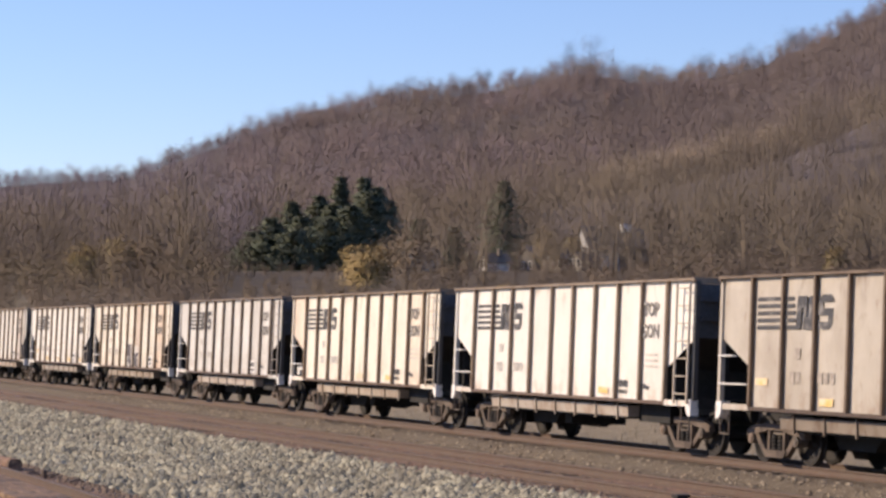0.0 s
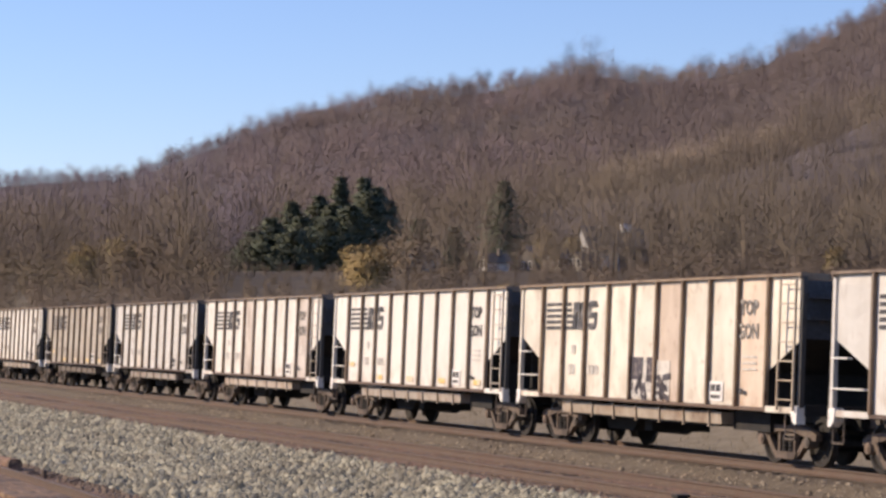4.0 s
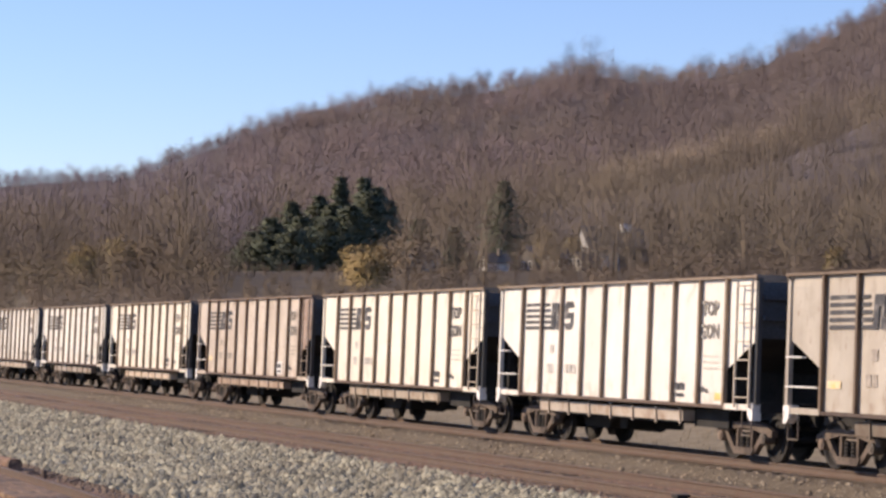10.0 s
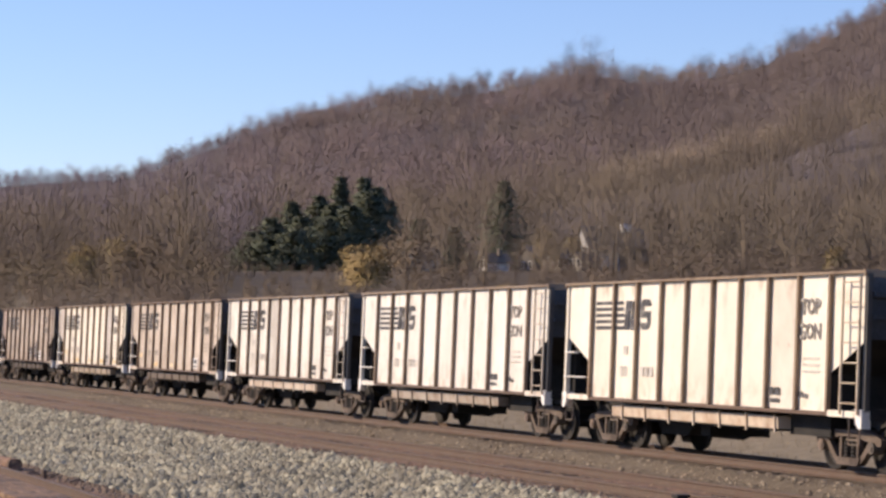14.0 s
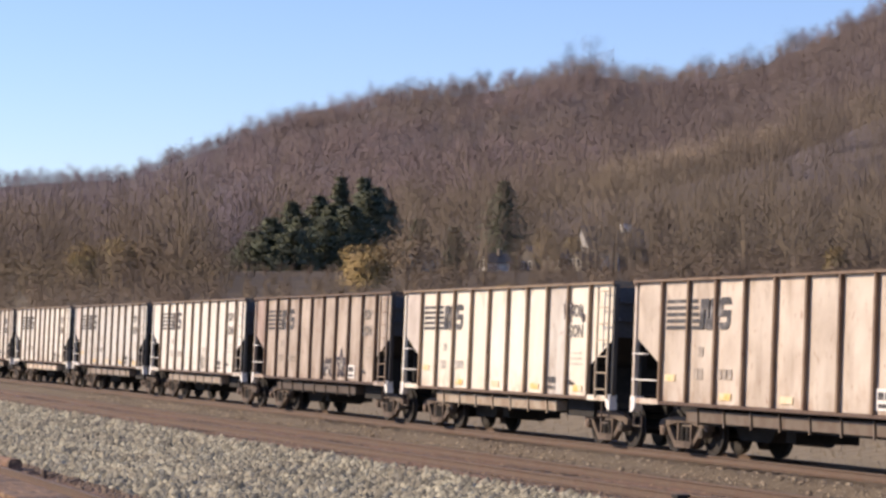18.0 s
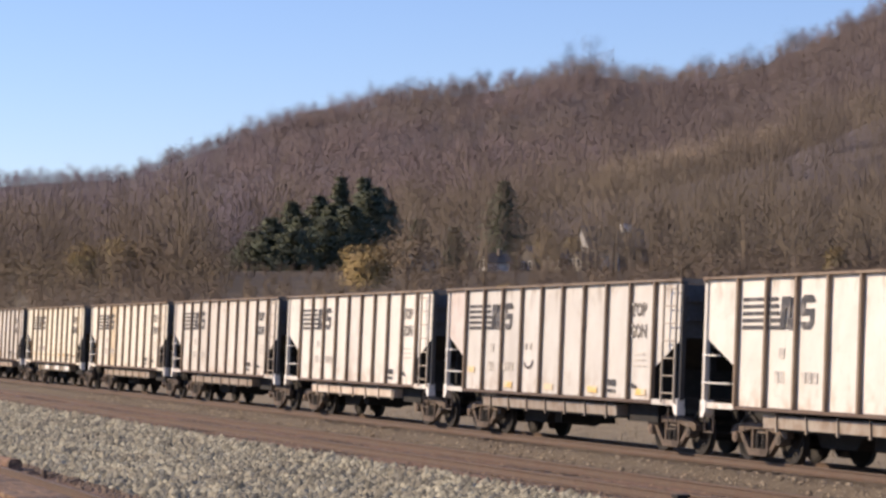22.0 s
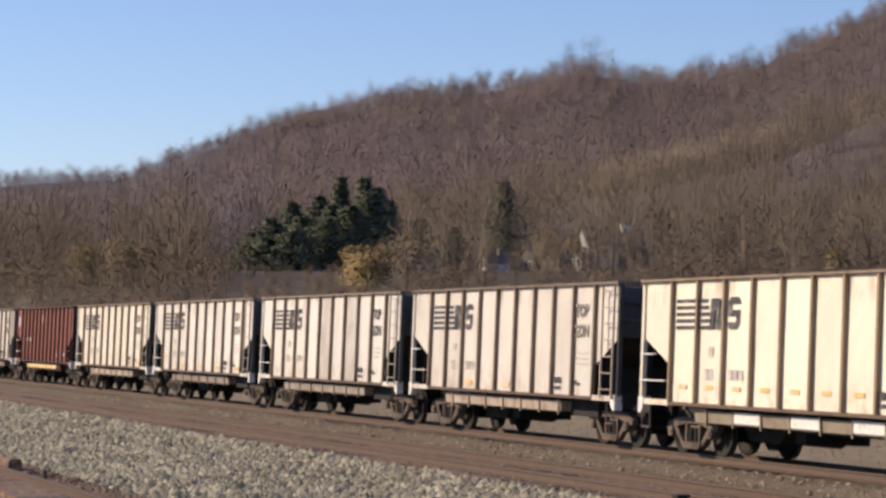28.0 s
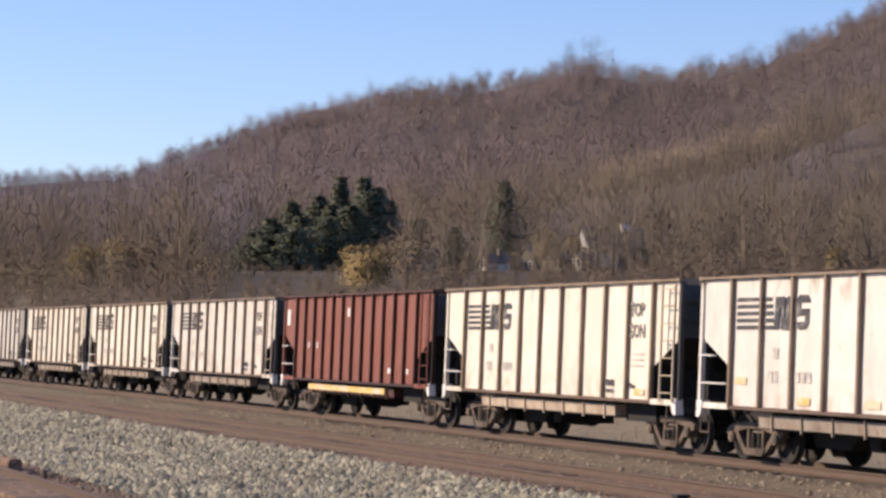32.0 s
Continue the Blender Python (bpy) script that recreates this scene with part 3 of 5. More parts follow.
def gondola(count, body):
    car = new("coal_gondola")
    rx = rib_x(count, body)
    cuts = [0.0] + rx + [body]
    for s in (-1, 1):
        y = s * SIDE
        for i, (a, b) in enumerate(zip(cuts, cuts[1:])):
            l0 = l1 = SILL + 0.05
            if i == 0:
                l0, l1 = 2.42, 1.78
            elif i == count:
                l0, l1 = 1.78, 2.42
            bm = bmesh.new()
            panel(bm, a + 0.004, b - 0.004, l0, l1, y, s, i * 7 + s)
            part("side_panel", bm, PAINT, car)
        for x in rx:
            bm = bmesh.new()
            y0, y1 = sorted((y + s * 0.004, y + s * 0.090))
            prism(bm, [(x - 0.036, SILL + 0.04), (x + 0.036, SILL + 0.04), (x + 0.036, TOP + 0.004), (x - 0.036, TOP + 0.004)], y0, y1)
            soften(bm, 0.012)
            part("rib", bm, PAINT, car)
        y0, y1 = sorted((y - s * 0.03, y + s * 0.11))
        bm = bmesh.new()
        box(bm, 0.0, body, y0, y1, TOP + 0.008, TOP + 0.055)
        soften(bm, 0.015)
        part("top_chord", bm, PAINT, car)
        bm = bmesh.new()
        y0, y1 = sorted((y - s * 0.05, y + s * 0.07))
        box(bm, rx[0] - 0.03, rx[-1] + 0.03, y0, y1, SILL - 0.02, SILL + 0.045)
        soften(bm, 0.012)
        part("side_sill", bm, PAINT, car, "dark brown side sill")
        for xa, xb in ((0.05, rx[0] - 0.034), (rx[-1] + 0.034, body - 0.05)):
            bm = bmesh.new()
            box(bm, xa, xb, y0, y1, SILL - 0.03, SILL + 0.085)
            soften(bm, 0.012)
            part("sill_end", bm, PAINT, car)
        for x in (0.05, body - 0.05):
            bm = bmesh.new()
            y0, y1 = sorted((y - s * 0.05, y + s * 0.05))
            box(bm, x - 0.05, x + 0.05, y0, y1, SILL + 0.09, TOP + 0.004)
            soften(bm, 0.01)
            part("corner_post", bm, PAINT, car)
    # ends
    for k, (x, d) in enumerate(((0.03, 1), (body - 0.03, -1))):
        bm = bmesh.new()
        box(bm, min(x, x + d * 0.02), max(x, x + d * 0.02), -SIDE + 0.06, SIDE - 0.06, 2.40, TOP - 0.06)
        part("end_sheet", bm, ENDSHADE, car, "steel end sheet, dark blue-grey for its shade")
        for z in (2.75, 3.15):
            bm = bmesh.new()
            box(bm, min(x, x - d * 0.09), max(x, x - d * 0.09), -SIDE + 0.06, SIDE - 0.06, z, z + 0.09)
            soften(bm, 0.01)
            part("end_stiffener", bm, ENDSHADE, car)
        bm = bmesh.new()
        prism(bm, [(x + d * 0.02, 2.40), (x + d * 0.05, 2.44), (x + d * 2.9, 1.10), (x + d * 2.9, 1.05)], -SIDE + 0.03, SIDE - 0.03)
        part("slope_sheet", bm, BLACK, car, "sloping floor sheet, blackened for the shade inside the opening")
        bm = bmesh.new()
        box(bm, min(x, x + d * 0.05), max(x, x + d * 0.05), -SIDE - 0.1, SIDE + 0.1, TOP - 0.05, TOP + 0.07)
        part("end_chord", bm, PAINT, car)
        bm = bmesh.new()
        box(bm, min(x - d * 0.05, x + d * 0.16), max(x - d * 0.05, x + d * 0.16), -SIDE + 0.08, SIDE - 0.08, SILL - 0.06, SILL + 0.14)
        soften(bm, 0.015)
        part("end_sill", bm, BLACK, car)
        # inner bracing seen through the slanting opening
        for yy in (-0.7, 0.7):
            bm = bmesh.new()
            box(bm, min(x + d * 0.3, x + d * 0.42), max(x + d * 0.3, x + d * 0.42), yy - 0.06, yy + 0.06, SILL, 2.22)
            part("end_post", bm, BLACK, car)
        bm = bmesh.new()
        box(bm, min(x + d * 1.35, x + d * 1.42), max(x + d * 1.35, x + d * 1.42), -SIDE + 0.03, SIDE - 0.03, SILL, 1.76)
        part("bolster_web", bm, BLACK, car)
        for s in (-1, 1):
            bm = bmesh.new()
            prism(bm, [(x + d * 0.0, SILL + 0.12), (x + d * 0.24, SILL + 0.12), (x + d * 0.20, SILL - 0.12), (x + d * 0.10, SILL - 0.22), (x + d * 0.0, SILL - 0.22)], s * (SIDE - 0.10), s * (SIDE + 0.09))
            soften(bm, 0.02)
            part("corner_bracket", bm, WHITE, car, "white-painted corner bracket")
            bm = bmesh.new()
            for dx in (0.12, 0.5):
                rod(bm, (x + d * dx, s * (SIDE + 0.04), SILL), (x + d * dx, s * (SIDE + 0.04), 0.52), 0.016, seg=6)
            rod(bm, (x + d * 0.12, s * (SIDE + 0.04), 0.52), (x + d * 0.5, s * (SIDE + 0.04), 0.52), 0.018, seg=6)
            part("stirrup_step", bm, IRON, car)
        bm = bmesh.new()
        box(bm, min(x - d * 0.02, x - d * 0.36), max(x - d * 0.02, x - d * 0.36), -0.09, 0.09, 0.78, 0.96)
        prism(bm, [(x - d * 0.34, -0.17), (x - d * 0.46, -0.15), (x - d * 0.46, 0.10), (x - d * 0.34, 0.17)], 0.72, 1.02, "z")
        soften(bm, 0.02)
        part("coupler", bm, IRON, car)
        bm = bmesh.new()
        pts = [(x - d * 0.02, 0.35, 0.85), (x - d * 0.2, 0.36, 0.66), (x - d * 0.36, 0.3, 0.55), (x - d * 0.45, 0.2, 0.6)]
        for p, q in zip(pts, pts[1:]):
            rod(bm, p, q, 0.025, seg=6)
        part("brake_hose", bm, RUBBER, car)
    # ladders at the diagonal corners
    for s, x0, x1 in ((-1, body - 0.72, body - 0.12), (1, 0.12, 0.72)):
        lad = new("ladder")
        lad.parent = car
        yy = s * (SIDE + 0.13)
        for x in (x0, x1):
            bm = bmesh.new()
            box(bm, x - 0.022, x + 0.022, yy - 0.02, yy + 0.02, SILL + 0.02, TOP - 0.06)
            part("stile", bm, PAINT, lad)
        for k in range(7):
            bm = bmesh.new()
            z = SILL + 0.22 + k * 0.36
            rod(bm, (x0, yy - s * -0.02, z), (x1, yy + s * 0.02, z), 0.015, seg=6)
            part("rung", bm, PAINT, lad)
    for s, xa, xb in ((-1, 0.08, 1.26), (1, body - 1.26, body - 0.08)):
        for z, e in ((1.50, 1.0), (2.05, 0.5)):
            bm = bmesh.new()
            yy = s * (SIDE + 0.09)
            a, b = (xa, xa + (xb - xa) * e) if s < 0 else (xb - (xb - xa) * e, xb)
            rod(bm, (a, yy, z), (b, yy, z), 0.017, seg=6)
            rod(bm, (a, yy, z), (a, s * SIDE, z), 0.018, seg=6)
            rod(bm, (b, yy, z), (b, s * SIDE, z), 0.018, seg=6)
            part("grab_iron", bm, WHITE, car)
    # under the floor, with near-black blocks added to fill out the shaded mass
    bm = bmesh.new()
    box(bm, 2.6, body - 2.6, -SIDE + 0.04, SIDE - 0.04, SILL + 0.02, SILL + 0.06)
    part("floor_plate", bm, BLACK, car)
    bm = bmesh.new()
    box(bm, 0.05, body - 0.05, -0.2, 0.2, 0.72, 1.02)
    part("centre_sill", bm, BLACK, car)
    tub = new("floor_tub")
    tub.parent = car
    bm = bmesh.new()
    prism(bm, [(-1.40, 0.69), (1.40, 0.69), (1.42, 0.93), (-1.42, 0.93)], 2.25, body - 3.5, "x")
    soften(bm, 0.02)
    part("tub_wall", bm, PAINT, tub)
    for i in range(7):
        x = 2.8 + i * 1.15
        for s in (-1, 1):
            bm = bmesh.new()
            prism(bm, [(s * 1.40, 0.62), (s * 1.435, 0.62), (s * 1.455, 0.97), (s * 1.42, 0.97)], x - 0.025, x + 0.025, "x")
            part("tub_post", bm, PAINT, tub)
    # dark box stands where the recess beyond the tub looks black
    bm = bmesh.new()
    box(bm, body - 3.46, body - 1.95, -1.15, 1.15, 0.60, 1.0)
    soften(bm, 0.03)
    part("equipment_box", bm, BLACK, car, "near-black box filling the dark recess beside the tub")
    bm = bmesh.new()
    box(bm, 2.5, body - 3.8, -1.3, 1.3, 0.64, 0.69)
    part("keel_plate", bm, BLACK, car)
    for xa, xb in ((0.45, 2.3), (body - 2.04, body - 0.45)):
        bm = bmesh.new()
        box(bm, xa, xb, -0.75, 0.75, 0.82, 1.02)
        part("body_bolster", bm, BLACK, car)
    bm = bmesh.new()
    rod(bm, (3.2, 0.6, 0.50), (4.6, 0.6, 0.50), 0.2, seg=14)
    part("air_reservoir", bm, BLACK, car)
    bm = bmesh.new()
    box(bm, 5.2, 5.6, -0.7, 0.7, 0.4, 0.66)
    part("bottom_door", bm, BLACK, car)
    # block added to carry the dark mass on from the truck
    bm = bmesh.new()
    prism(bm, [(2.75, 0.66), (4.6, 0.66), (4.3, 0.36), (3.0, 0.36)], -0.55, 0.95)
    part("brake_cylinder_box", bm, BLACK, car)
    for xc in (1.45, body - 1.45):
        truck(car, xc)
    return car


def notched_block(car, a, w, tall, cut, lean, chamfer):
    """A slightly slanting block with notches and, where asked, cut corners."""
    bm = bmesh.new()
    xs = sorted({0.0, w, chamfer, w - chamfer, *[c[0] for c in cut], *[c[1] for c in cut]})
    zs = sorted({0.0, tall, chamfer, tall - chamfer, *[c[2] for c in cut], *[c[3] for c in cut]})

    def at(x, z):
        # pull the four corners in
        if chamfer:
            ex, ez = min(x, w - x), min(z, tall - z)
            if ex == 0 and ez == 0:
                x += chamfer * 0.45 * (1 if x == 0 else -1)
                z += chamfer * 0.45 * (1 if z == 0 else -1)
        return (a + x + z * lean, 2.57 + z)
    for xa, xb in zip(xs, xs[1:]):
        for za, zb in zip(zs, zs[1:]):
            xm, zm = (xa + xb) / 2, (za + zb) / 2
            if any(c[0] < xm < c[1] and c[2] < zm < c[3] for c in cut):
                continue
            prism(bm, [at(xa, za), at(xb, za), at(xb, zb), at(xa, zb)], -SIDE - 0.030, -SIDE - 0.026)
    bmesh.ops.remove_doubles(bm, verts=bm.verts, dist=0.0005)
    part("emblem_block", bm, LETTER, car)


def markings(car, body):
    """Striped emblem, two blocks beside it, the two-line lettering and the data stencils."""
    o, e = (0.08, -0.36) if body == SHORT else (0.02, -0.02)
    for k in range(5):
        z = 2.572 + k * 0.135
        plate("emblem_stripe", 1.50 + o, 3.02 + o - 0.03 * k, z, z + 0.074, LETTER, car, lean=0.02)
    notched_block(car, 3.02 + o, 0.62, 0.62, ((0.18, 0.27, 0.0, 0.40), (0.36, 0.45, 0.22, 0.62)), 0.10, 0.0)
    notched_block(car, 3.86, 0.54, 0.64, ((0.0, 0.37, 0.14, 0.255), (0.17, 0.54, 0.385, 0.50)), 0.06, 0.12)
    letter_shape("TOP", 0.40, 11.58 + e, 2.86, -SIDE - 0.03, car, FADED, "lettering")
    letter_shape("GON", 0.40, 11.58 + e, 2.40, -SIDE - 0.03, car, FADED, "lettering")
    for x0, x1, z0, z1 in ((3.02, 3.22, 2.02, 2.22), (2.86, 3.02, 1.56, 1.78), (3.08, 3.24, 1.56, 1.78), (3.9, 4.06, 1.58, 1.78), (4.12, 4.28, 1.58, 1.78), (4.34, 4.5, 1.58, 1.78)):
        plate("faded_number_bar", x0 + o, x1 + o, z0, z1, PALE, car)
    for k in range(3):
        plate("faded_data_bar", 11.35 + e, 11.95 + e, 1.78 + k * 0.12, 1.82 + k * 0.12, PALE, car)
    plate("stencil_panel", 9.98 + e, 10.58 + e, 1.15, 1.54, WHITE, car, label="white stencil panel")
    for x0, x1, z0, z1 in ((10.08, 10.48, 1.20, 1.27), (10.07, 10.26, 1.34, 1.48), (10.30, 10.49, 1.34, 1.48)):
        plate("stencil_bar", x0 + e, x1 + e, z0, z1, LETTER, car, y=-SIDE - 0.030)
    plate("stencil_bar", 11.22 + e, 11.40 + e, 1.32, 1.42, LETTER, car)
    plate("stencil_bar", 11.45 + e, 11.56 + e, 1.30, 1.38, LETTER, car)


def yellow_patches(car, xs):
    for x, z in xs:
        plate("reflective_patch", x, x + 0.5, z, z + 0.14, YELLOW, car, label="yellow reflective patch")


proto, short_proto, plain = gondola(10, LONG), gondola(10, SHORT), gondola(13, LONG)     # the last is the red one, with closer ribs and no lettering
markings(proto, LONG)
markings(short_proto, SHORT)
PAINTED = ("side_panel", "rib", "top_chord", "side_sill", "sill_end", "corner_post", "end_chord", "tub_wall", "tub_post", "stile", "rung")

CREAM, WHITISH, GREY, TAN, BROWN, PINK, RED = (0.79, 0.735, 0.615), (0.765, 0.735, 0.66), (0.63, 0.61, 0.56), (0.48, 0.43, 0.355), (0.47, 0.395, 0.325), (0.69, 0.645, 0.57), (0.235, 0.07, 0.044)
PEACH = (0.60, 0.52, 0.43)
LOOKS = {
    -8: (GREY, 0.5), -7: (TAN, 0.45), -6: (WHITISH, 0.2), -5: (CREAM, 0.3), -4: (GREY, 0.35), -3: (CREAM, 0.6), -2: (WHITISH, 0.2), -1: (WHITISH, 0.4),
    0: (GREY, 0.35), 1: (TAN, 0.6), 2: (WHITISH, 0.2), 3: (CREAM, 0.2), 4: (PEACH, 0.65), 5: (CREAM, 0.2), 6: (WHITISH, 0.3), 7: (WHITISH, 0.35),
    8: (PEACH, 0.7), 9: (CREAM, 0.25), 10: (BROWN, 0.85), 11: (WHITISH, 0.25), 12: (GREY, 0.25), 13: (WHITISH, 0.2), 14: (PINK, 0.3), 15: (CREAM, 0.3),
    16: ((0.85, 0.79, 0.63), 0.1), 17: (PINK, 0.25), 18: (WHITISH, 0.3), 19: (WHITISH, 0.35), 20: (CREAM, 0.25), 21: (RED, 0.15), 22: (PINK, 0.45), 23: (CREAM, 0.3), 24: (CREAM, 0.35), 25: (GREY, 0.3), 26: (TAN, 0.5), 27: (GREY, 0.3)}
SAYS = {(0.85, 0.79, 0.63): "bright cream", WHITISH: "off-white", CREAM: "cream-white", GREY: "pale grey", TAN: "grimy tan", PEACH: "dull peach", BROWN: "rust-stained brown", PINK: "dull pinkish-white", RED: "rust-red"}


def travelled(t):
    """Cars that have passed since the start."""
    k = t - 16
    return 0.81197 * t - 0.04533 * k * k / 100 - 0.004569 * k ** 3 / 1000


OFFSET = -143.0
# wagons of the shorter build
SHORTER = (-5, -4, 0, 2, 3, 5, 7, 11, 13, 16, 17)
# play in the couplings, in metres
SLACK = {-7: 0.11, -6: -0.07, -5: 0.13, -4: 0.33, -3: 0.12, -2: 0.17, -1: -0.13, 0: 0.0, 1: -0.08, 2: 0.07, 3: 0.33, 4: 0.17, 5: 0.31, 6: 0.22, 7: 0.36, 8: 0.34, 9: 0.22,
         10: 0.05, 11: 0.26, 12: 0.16, 13: 0.42, 14: 0.32, 15: 0.22, 16: 0.03, 17: 0.19, 18: 0.16, 19: 0.05, 20: 0.05}


def rear_x(n, t):
    return OFFSET - CAR_PITCH * (n - travelled(t)) + SLACK.get(n, 0.0)


# how clean the tub under the floor is
TUBS = {-7: 0.5, -6: 0.62, -4: 0.85, -1: 0.75, 0: 0.65, 1: 0.4, 2: 0.72, 4: 0.85, 5: 0.9, 7: 0.9, 8: 0.28, 10: 0.22, 13: 0.95, 16: 0.36, 17: 0.8, 19: 0.5, 20: 0.75, 21: 0.36}
TRAIN = {}
for n, (colour, grime) in LOOKS.items():
    car = copy_thing(plain if colour == RED else short_proto if n in SHORTER else proto, canted(rear_x(n, 0)))
    car.name = "coal_gondola"
    worn = "lightly streaked" if grime < 0.3 else "stained and streaked" if grime < 0.6 else "heavily rusted"
    tagged(car, f"{SAYS[colour]} ribbed steel coal gondola with {worn} sides", "railway wagon", "coal train")
    if n not in (-4, -3, -2, -1, 1, 4, 8, 10):
        for o in [c for c in car.children if c.name.startswith("stencil_panel")]:
            bpy.data.objects.remove(o)
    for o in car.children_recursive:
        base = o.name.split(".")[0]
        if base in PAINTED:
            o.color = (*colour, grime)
            if base in ("top_chord", "end_chord"):
                o.color = (colour[0] * 0.36, colour[1] * 0.28, colour[2] * 0.22, 0.6)
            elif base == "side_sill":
                # the sill takes the wagon colour, much darker and browner
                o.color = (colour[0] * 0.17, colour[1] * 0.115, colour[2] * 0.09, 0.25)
            elif base == "rung" or base == "stile":
                o.color = (colour[0] * 0.7, colour[1] * 0.64, colour[2] * 0.58, min(1.0, grime + 0.3))
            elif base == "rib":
                # rusty brown ribs, darkened further for the shade on their far-from-sun sides
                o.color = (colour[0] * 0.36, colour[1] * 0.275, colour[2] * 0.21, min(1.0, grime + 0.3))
            elif base == "corner_post" and o.data.vertices[0].co.x > 6:
                # front posts only: the shade of the wagon end is in their colour
                o.color = (colour[0] * 0.10, colour[1] * 0.10, colour[2] * 0.11, 0.3)
            elif base in ("tub_wall", "tub_post"):
                k = TUBS.get(n, 0.58) * 0.9
                o.color = (colour[0] * k, colour[1] * k * 0.90, colour[2] * k * 0.83, min(1.0, grime + 0.35) if k > 0.4 else 0.15)
    TRAIN[n] = car


for n in (-5, 0):
    # a pale brake valve shows in the rear opening
    bm = bmesh.new()
    box(bm, 0.35, 0.95, -1.50, -1.38, 1.32, 1.44)
    box(bm, 0.45, 0.68, -1.52, -1.32, 1.16, 1.34)
    prism(bm, [(0.75, 1.44), (0.95, 1.44), (1.05, 1.20), (0.92, 1.18)], -1.48, -1.40)
    soften(bm, 0.02)
    part("brake_valve", bm, POSTPAINT, TRAIN[n], "pale grey brake valve")


def near_panels(car):
    """The eleven sheets on the lit side, from the rear."""
    sheets = [o for o in car.children if o.name.startswith("side_panel") and o.data.vertices[0].co.y < 0]
    return sorted(sheets, key=lambda o: o.data.vertices[0].co.x)


PATCHES = ((1.5, 1.50), (4.0, 1.17), (6.5, 1.17), (9.0, 1.17), (11.5, 1.17))
for n in (-7, -2, 1, 9, 12, 19):
    yellow_patches(TRAIN[n], PATCHES)
for n, xs in ((-6, PATCHES[3:4]), (-5, PATCHES[2:4]), (2, PATCHES[4:]), (20, PATCHES[4:]), (17, PATCHES[1:3]), (4, PATCHES[:1]), (8, PATCHES[:3])):
    yellow_patches(TRAIN[n], xs)
# one wagon carries a small patch on every sheet and a patchwork tub
for k in range(9):
    plate("reflective_patch", 1.80 + k * 1.172, 2.15 + k * 1.172, 1.36, 1.45, YELLOW, TRAIN[16], label="small yellow reflective patch")
for k in (1, 3, 5):
    plate("tub_panel", 2.84 + k * 1.15, 3.91 + k * 1.15, 0.72, 0.94, WHITE, TRAIN[16], y=-1.432, label="white-painted tub panel")
for n in (14, 16, 18, -2, 3):
    for o in TRAIN[n].children:
        if o.name.startswith("lettering"):
            o.material_slots[0].link = 'OBJECT'
            o.material_slots[0].material = LETTER
# on the dull wagons the stencils are darker than the paint
for n, (colour, grime) in LOOKS.items():
    if colour in (TAN, BROWN, PEACH):
        for o in TRAIN[n].children:
            if o.name.startswith("faded_"):
                o.material_slots[0].link = 'OBJECT'
                o.material_slots[0].material = GHOST
# panels that are stained apart from the rest
for n, i, colour, grime in ((-1, 4, (0.62, 0.56, 0.49), 0.8), (-1, 9, (0.66, 0.59, 0.52), 0.7), (-3, 6, (0.66, 0.55, 0.44), 0.7), (-3, 9, (0.70, 0.57, 0.44), 0.6), (-5, 0, (0.74, 0.62, 0.49), 0.5),
                            (-5, 9, (0.75, 0.66, 0.53), 0.4), (9, 0, (0.62, 0.56, 0.5), 0.7), (9, 8, (0.62, 0.58, 0.52), 0.8), (10, 0, (0.40, 0.30, 0.25), 1.0), (12, 0, (0.62, 0.55, 0.5), 0.5), (15, 3, (0.75, 0.62, 0.42), 0.4), (4, 10, (0.36, 0.26, 0.20), 1.0), (7, 0, WHITISH, 0.8), (7, 2, WHITISH, 0.8), (7, 4, (0.64, 0.62, 0.56), 0.8), (18, 5, (0.66, 0.62, 0.56), 0.7), (18, 7, (0.66, 0.63, 0.57), 0.7), (0, 3, (0.70, 0.64, 0.54), 0.5), (5, 8, (0.70, 0.64, 0.54), 0.4), (13, 5, (0.70, 0.66, 0.60), 0.5)):
    near_panels(TRAIN[n])[i].color = (*colour, grime)


def stroke(name, car, pts, width, mat):
    """A sprayed line over the sheet."""
    bm = bmesh.new()
    for (xa, za), (xb, zb) in zip(pts, pts[1:]):
        d = Vector((xb - xa, zb - za)).normalized()
        k = Vector((-d.y, d.x)) * width / 2
        prism(bm, [(xa - k.x, za - k.y), (xb - k.x, zb - k.y), (xb + k.x, zb + k.y), (xa + k.x, za + k.y)], -SIDE - 0.032, -SIDE - 0.027)
    return part(name, bm, mat, car, "sprayed dark graffiti scrawl")


def scrawl(car, x0, x1, z0, z1, seed, count=9, mat=SPRAY):
    rnd = random.Random(seed)
    for k in range(count):
        a = (rnd.uniform(x0, x1), rnd.uniform(z0, z1))
        pts = [a]
        for _ in range(rnd.randrange(2, 5)):
            a = (min(x1, max(x0, a[0] + rnd.uniform(-0.35, 0.35))), min(z1, max(z0, a[1] + rnd.uniform(-0.4, 0.4))))
            pts.append(a)
        stroke("graffiti_stroke", car, pts, rnd.uniform(0.05, 0.13), mat)


scrawl(TRAIN[10], 7.68, 8.45, 1.2, 1.75, 4, 7)
plate("graffiti_fill", 7.75, 8.3, 1.28, 1.62, PALE, TRAIN[10], label="pale grey sprayed patch")
STAR = [(9.3 + (0.44 if k % 2 == 0 else 0.2) * math.sin(k * 0.6283), 1.56 + (0.44 if k % 2 == 0 else 0.2) * math.cos(k * 0.6283)) for k in range(11)]
stroke("graffiti_stroke", TRAIN[10], STAR, 0.11, SPRAY)
plate("graffiti_fill", 9.08, 9.52, 1.42, 1.72, FADED, TRAIN[10], label="grey sprayed patch")
